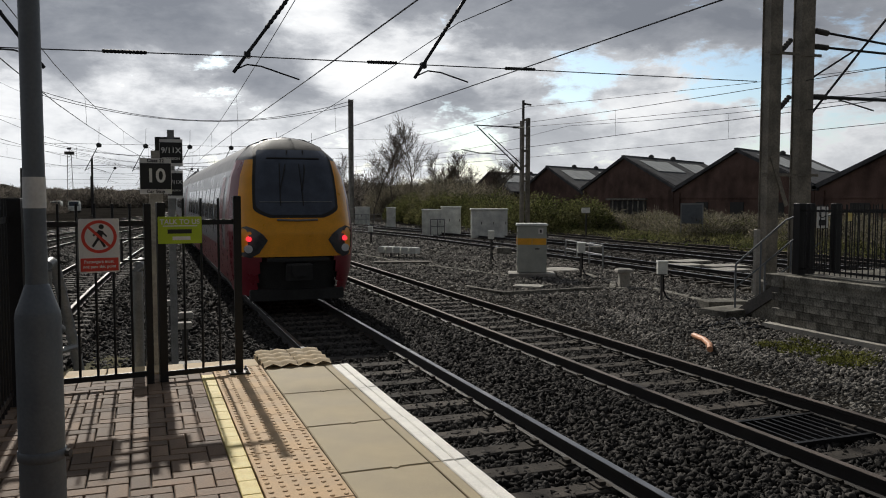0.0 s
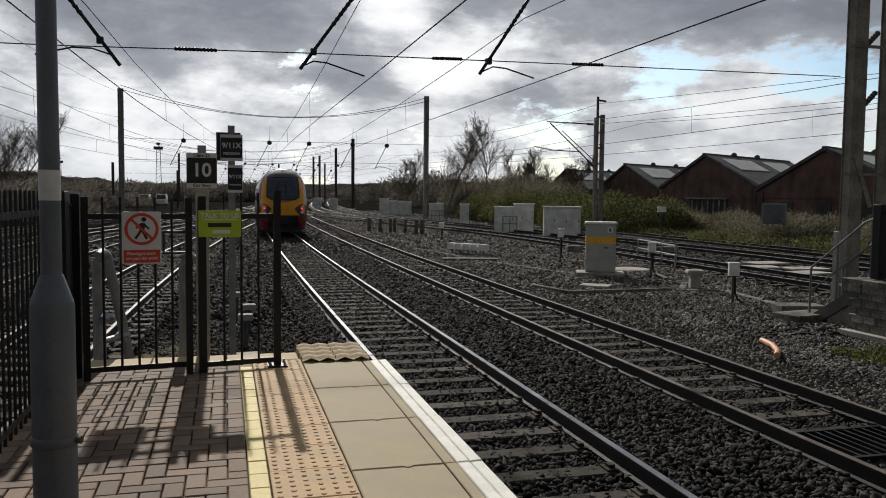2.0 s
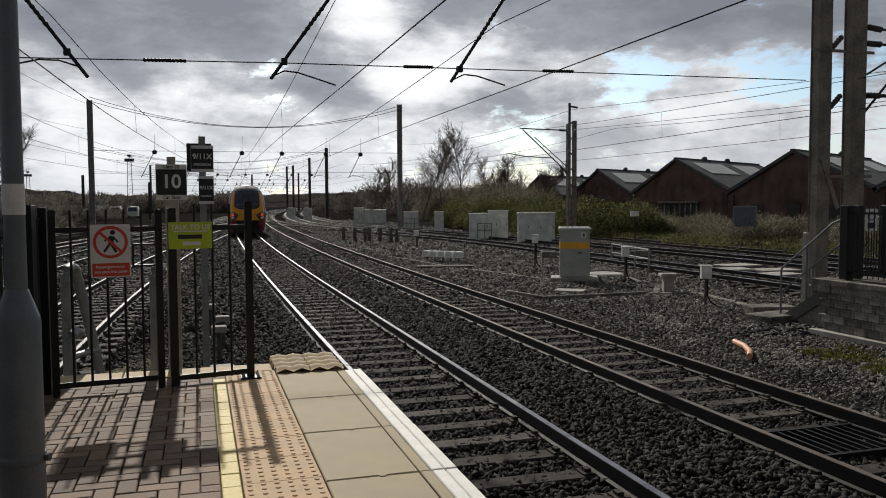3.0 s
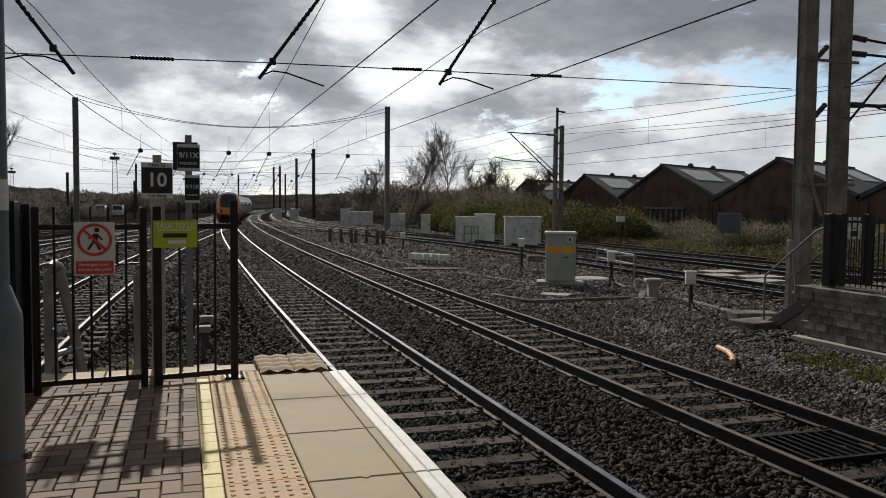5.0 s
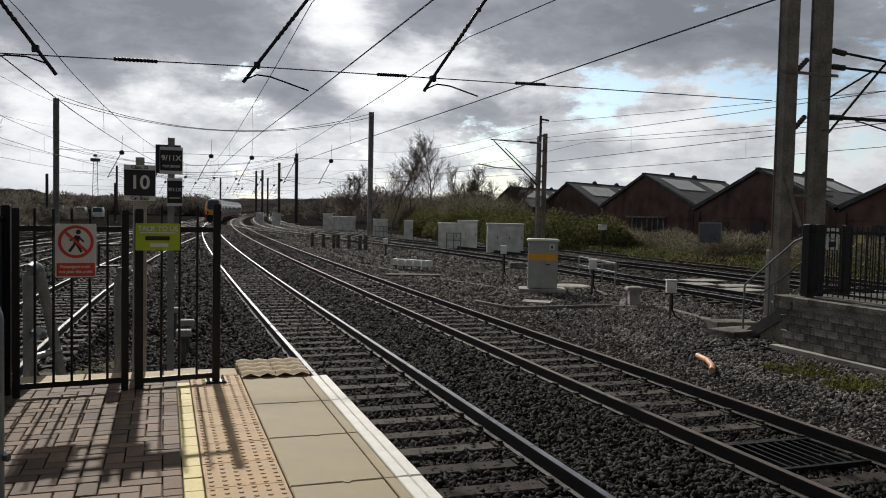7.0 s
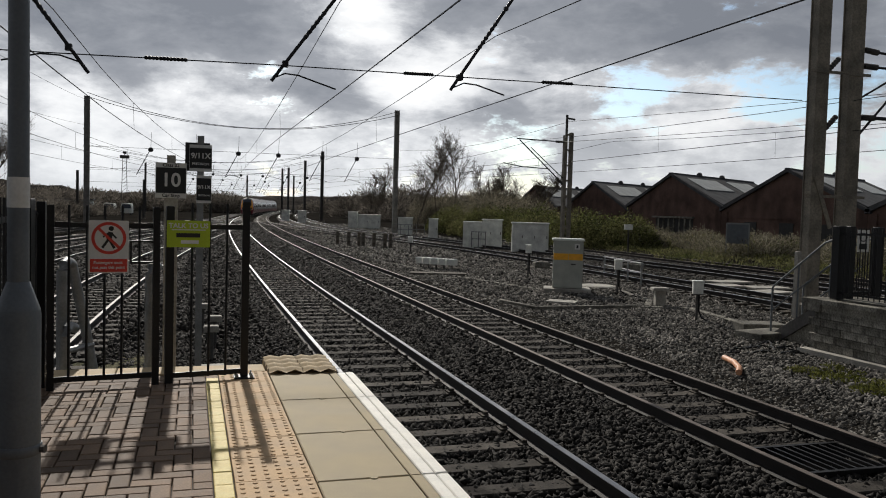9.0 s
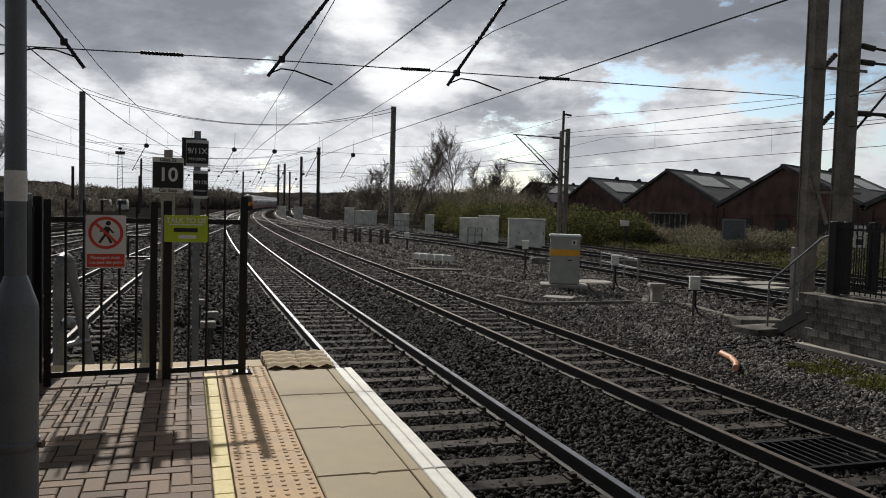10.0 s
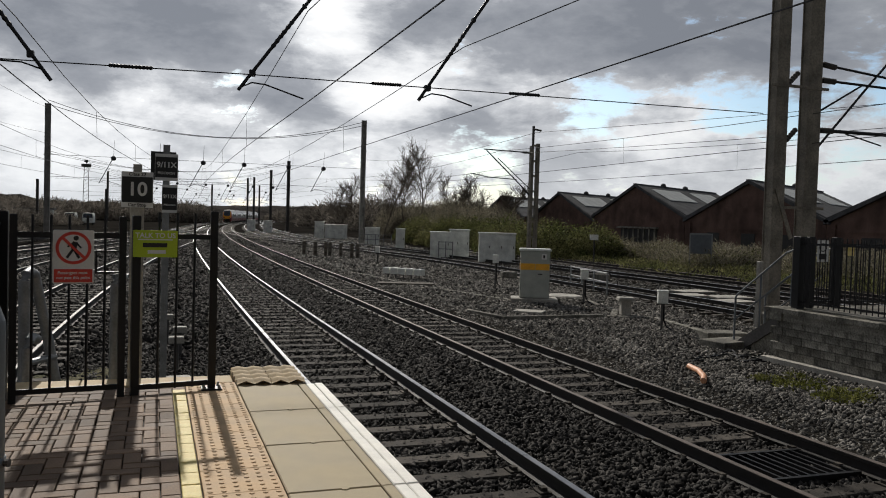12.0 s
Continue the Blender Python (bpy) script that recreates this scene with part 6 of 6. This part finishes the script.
for k, (y, left, az) in enumerate(((91.95, 6.3, 6.72), (73.35, 9.4, 7.2), (54.55, 9.4, 6.95), (35.8, 9.4, 6.95), (17.0, 9.4, 6.95))):
    shed(50, y, k, left, az)
shed(56, 125.5, 5, 9.4, 7.0)
t = thing("post_panel", pose(31.2, 36.4, GROUND, 0, 0, -38), "blue-grey panel on two posts among dry scrub", "panel")
part("panel", Mesh().box(-0.62, -0.04, 0.95, 0.62, 0.04, 2.15, c=0.02), M["galv"], t, "plain blue-grey sheet")
part("frame", Mesh().box(-0.70, -0.05, 2.15, 0.70, 0.05, 2.25), M["galv_post"], t)
for x in (-0.66, 0.66):
    part("post", Mesh().box(x - 0.04, -0.04, 0, x + 0.04, 0.04, 2.15), M["galv_post"], t)


# ---------- trees, scrub and hills ----------
def bare_tree(x, y, h, seed, label, spread=0.5, trunks=1):
    """A leafless tree: leaders that rise to the top, side limbs along them, and two orders of fine twigs."""
    rng = random.Random(seed)
    t = thing("bare_tree", pose(x, y, GROUND - 0.1), label, "tree", "bare trees")
    tw, tk = Mesh(), Mesh()

    def limb(p, d, length, r, n, lift, target, sides):
        pts, q = [p], p
        for _ in range(n):
            d = (d + Vector((rng.gauss(0, 0.13), rng.gauss(0, 0.13), lift + rng.gauss(0, 0.05)))).normalized()
            q = q + d * (length / n)
            pts.append(q)
        target.tube(pts, r, sides, r * 0.3, caps=False)
        return pts, d

    def side(pts, d, u, out):
        k = min(len(pts) - 2, int(u * (len(pts) - 1)))
        p = pts[k].lerp(pts[k + 1], u * (len(pts) - 1) - k)
        a = rng.uniform(0, 2 * math.pi)
        return p, (d * 0.9 + Vector((math.cos(a), math.sin(a), 0)) * out).normalized()

    for k in range(trunks):
        a = rng.uniform(0, 2 * math.pi)
        lean = 0.0 if trunks == 1 else 0.22
        hk = h * (1.0 if k == 0 else rng.uniform(0.72, 0.95))
        lead, d = limb(Vector((0.3 * k * math.cos(a), 0.3 * k * math.sin(a), 0)), Vector((lean * math.cos(a), lean * math.sin(a), 1)).normalized(), hk, hk * 0.010, 7, 0.05, tk, 6)
        for i in range(34):
            u = rng.uniform(0.22, 0.97)
            p, nd = side(lead, Vector((0, 0, 1)), u, rng.uniform(0.4, 0.85) * (0.6 + spread))
            l1 = hk * rng.uniform(0.26, 0.46) * (1.15 - 0.72 * u)
            pts, d1 = limb(p, nd, l1, hk * 0.0034, 4, 0.12, tw, 4)
            for _ in range(9):
                p2, nd2 = side(pts, d1, rng.uniform(0.2, 1.0) * 0.99, rng.uniform(0.4, 1.0))
                pt2, d2 = limb(p2, nd2, l1 * rng.uniform(0.3, 0.6), 0.018, 3, 0.06, tw, 3)
                for _ in range(6):
                    p3, nd3 = side(pt2, d2, rng.uniform(0.15, 1.0) * 0.99, rng.uniform(0.4, 0.9))
                    limb(p3, nd3, l1 * rng.uniform(0.16, 0.3), 0.009, 2, 0.0, tw, 3)
    part("trunk", tk, M["bark"], t)
    part("crown", tw, M["twig"], t, "crown of fine leafless twigs")


bare_tree(26.4, 95, 10.2, 1, "leafless birch-like tree with fine twigs behind scrub", 0.55, 1)
bare_tree(31.8, 97, 11.9, 2, "tall leafless birch-like tree behind scrub", 0.6, 1)
bare_tree(30.6, 99, 10.8, 3, "leafless tree with a rounded twiggy crown", 0.6, 1)
bare_tree(22.8, 104, 8, 4, "small leafless tree standing in scrub", 0.8, 2)
bare_tree(40.5, 101, 8.5, 14, "low leafless tree before the far shed", 0.9, 3)
bare_tree(44.5, 99, 8.0, 15, "low bushy leafless tree before the far shed", 0.9, 3)
bare_tree(42.0, 110, 9.0, 16, "leafless twiggy tree before the far shed", 0.9, 3)
bare_tree(-20.5, 80, 12, 5, "wide leafless tree beyond the sidings", 0.75, 2)
bare_tree(-25.0, 86, 11, 6, "leafless spreading tree beyond the sidings", 0.75, 2)
bare_tree(-30.0, 78, 11, 7, "leafless bushy tree beyond the sidings", 0.75, 2)


def thicket(name, label, material, spots, per, seed, blade=(0.25, 0.05)):
    """Undergrowth as one mesh of many thin blades in uneven clumps; spots: x, y, radius, height."""
    rng = np.random.default_rng(seed)
    vs, n0, fs = [], 0, []
    for x, y, r, h, *base in spots:
        n = int(per * r * h)
        a, q = rng.uniform(0, 2 * math.pi, n), np.sqrt(rng.uniform(0, 1, n))
        lim = h * np.sqrt(np.maximum(0.05, 1 - q ** 2)) * rng.uniform(0.75, 1.15, n)
        z = lim * rng.uniform(0.0, 1, n) ** 0.6
        c = np.stack([x + r * q * np.cos(a), y + r * q * np.sin(a), GROUND + z + (base[0] if base else 0)], 1)
        d = np.stack([np.cos(a) * 0.6 + rng.normal(0, 0.5, n), np.sin(a) * 0.6 + rng.normal(0, 0.5, n), rng.uniform(0.1, 1.1, n)], 1)
        d /= np.linalg.norm(d, axis=1)[:, None]
        s = np.cross(d, rng.normal(size=(n, 3)))
        s /= np.linalg.norm(s, axis=1)[:, None]
        L = blade[0] * rng.uniform(0.5, 1.5, (n, 1))
        W = blade[1] * rng.uniform(0.5, 1.5, (n, 1))
        v = np.stack([c - s * W, c + s * W, c + d * L + s * W * 0.4, c + d * L - s * W * 0.4], 1).reshape(-1, 3)
        vs.append(v)
        fs.append(np.arange(n0, n0 + 4 * n).reshape(-1, 4))
        n0 += 4 * n
    v, f = np.concatenate(vs), np.concatenate(fs)
    me = bpy.data.meshes.new(name)
    me.vertices.add(len(v))
    me.vertices.foreach_set("co", v.ravel())
    me.loops.add(f.size)
    me.loops.foreach_set("vertex_index", f.ravel())
    me.polygons.add(len(f))
    me.polygons.foreach_set("loop_start", np.arange(0, f.size, 4))
    me.update()
    me.validate()
    me.materials.append(material)
    tagged(new(name, me), label, "bushes", kind="stuff")


RIDGE = [(-420, 300, 22), (-260, 420, 18), (-150, 560, 12), (-60, 640, 8.0), (40, 700, 9), (150, 720, 12), (260, 690, 13), (420, 640, 12), (620, 520, 12)]
SPUR = [(-260, 120, 19), (-190, 220, 16), (-110, 330, 12.5), (-75, 390, 9.0), (-58, 396, 8.0), (-45, 400, 3.0), (-28, 405, 1)]
rg = random.Random(21)
tufts = [(rg.uniform(8.3, 9.4), rg.uniform(2.6, 4.8), rg.uniform(0.12, 0.34), rg.uniform(0.03, 0.06)) for _ in range(20)]
thicket("moss", "yellow-green moss and small weeds over the ballast", M["mossleaf"], [(x, y, r, h + 0.03) for x, y, r, h in tufts], 5500, 31, (0.05, 0.012))
green = [(rg.uniform(24, 31) + 0.03 * (y - 50), y, rg.uniform(1.4, 2.6), rg.uniform(1.8, 3.2)) for y in [46 + 1.1 * k for k in range(38)]]
thicket("green_scrub", "olive-green bramble bushes along the railway boundary", M["scrubleaf"], green, 620, 1, (0.13, 0.045))
dry = [(rg.uniform(31, 46), rg.uniform(14, 84), rg.uniform(1.2, 2.4), rg.uniform(0.7, 1.7)) for _ in range(150)]
thicket("dry_scrub", "brown dry scrub before the brick sheds", M["scrubdry"], dry, 330, 2, (0.22, 0.020))
thicket("mixed_scrub", "olive weeds among the dry scrub before the sheds", M["scrubleaf"], [(x + 0.7, y + 0.5, r, h * 0.8) for x, y, r, h in dry], 170, 12, (0.16, 0.034))
low = [(rg.uniform(25, 33), rg.uniform(16, 62), rg.uniform(1.2, 2.4), rg.uniform(0.2, 0.5)) for _ in range(52)]
thicket("grass_verge", "low yellow-green grass strip beside the far lines", M["scrubleaf"], low, 420, 3, (0.18, 0.02))
brown2 = [(rg.uniform(41, 48), rg.uniform(98, 140), rg.uniform(2, 3.6), rg.uniform(3.5, 6.0)) for _ in range(30)]
brown = brown2 + [(rg.uniform(27, 36) + 0.12 * (y - 70), y, rg.uniform(2.0, 3.6), rg.uniform(2.6, 4.6)) for y in [74 + 0.7 * k for k in range(66)]]
thicket("bare_thicket", "tangled brown leafless thicket behind the line", M["scrubdry"], brown, 330, 4, (0.42, 0.022))
lft = [(rg.uniform(-34, -17), rg.uniform(62, 150), rg.uniform(2.0, 4.5), rg.uniform(1.5, 3.6)) for _ in range(70)]
thicket("bare_thicket", "tangled brown thicket beyond the sidings", M["scrubdark"], lft, 240, 5, (0.5, 0.035))
far = [(rg.uniform(20, 120) + 0.18 * (y - 120), y, rg.uniform(4, 8), rg.uniform(4, 8)) for y in [130 + 2.0 * k for k in range(110)]]
thicket("far_thicket", "distant leafless woodland edge", M["scrubdark"], far, 60, 6, (0.8, 0.07))
belt = [(rg.uniform(-90, 10), rg.uniform(225, 300), rg.uniform(4, 8), rg.uniform(3.6, 5.8)) for _ in range(120)] + [(rg.uniform(-60, -22), rg.uniform(150, 225), rg.uniform(3, 6), rg.uniform(2.5, 4.5)) for _ in range(60)] + [(rg.uniform(45, 130), rg.uniform(225, 320), rg.uniform(4, 8), rg.uniform(4, 6.5)) for _ in range(80)]
thicket("wood_belt", "dark leafless woodland belt beyond the yard throat", M["scrubdark"], belt, 55, 7, (0.9, 0.09))
ridge = []
for line, deep in ((RIDGE, 45), (SPUR, 30)):
    for (x0, y0, h0), (x1, y1, h1) in zip(line, line[1:]):
        n = int(math.hypot(x1 - x0, y1 - y0) / 4)
        ridge += [(x0 + (x1 - x0) * k / n + rg.uniform(-6, 6), y0 + (y1 - y0) * k / n + rg.uniform(-deep, 0), rg.uniform(3, 8), rg.uniform(1.8, 4.0), max(0, h0 + (h1 - h0) * k / n - 3.0 + rg.uniform(-2.5, 0.5))) for k in range(n)]
thicket("ridge_wood", "bare trees along the top of the ridge", M["scrubdark"], ridge, 26, 8, (1.7, 0.2))


def hills(name, label, pts, seed, depth=260):
    """A wooded ridge along pts (x, y, height), rough on top, falling away behind."""
    b = Mesh()
    rows = []
    seg = []
    for (x0, y0, h0), (x1, y1, h1) in zip(pts, pts[1:]):
        n = max(2, int(math.hypot(x1 - x0, y1 - y0) / 7))
        seg += [(x0 + (x1 - x0) * k / n, y0 + (y1 - y0) * k / n, h0 + (h1 - h0) * k / n) for k in range(n)]
    seg.append(pts[-1])
    m = 16
    for i, (x, y, h) in enumerate(seg):
        l = math.hypot(x, y)
        for j in range(m + 1):
            u = j / m
            px, py = x + x / l * depth * (u - 0.7), y + y / l * depth * (u - 0.7)
            z = h * math.sin(min(1, u / 0.7) * math.pi / 2) if u < 0.7 else h * (1 - 0.3 * (u - 0.7))
            z += 1.7 * noise.noise(Vector((px * 0.06, py * 0.06, seed))) + 2.2 * abs(noise.noise(Vector((px * 0.19, py * 0.19, seed + 4))))
            b.v.append((px, py, GROUND - 1 + max(0, z) + (0.5 if j else -2)))
    for i in range(len(seg) - 1):
        for j in range(m):
            a = i * (m + 1) + j
            b.f.append((a, a + 1, a + m + 2, a + m + 1))
    solo(name, b, M["wood"], label, "hills", "structure")


hills("hill_range", "dark wooded ridge along the horizon", RIDGE, 2)
hills("hill_spur", "nearer wooded spur beyond the sidings", SPUR, 9, 120)
hills("wood_edge", "dark tree line behind the sheds", [(95, 150, 6), (140, 120, 7), (190, 80, 7), (230, 20, 7)], 13, 60)

motions()
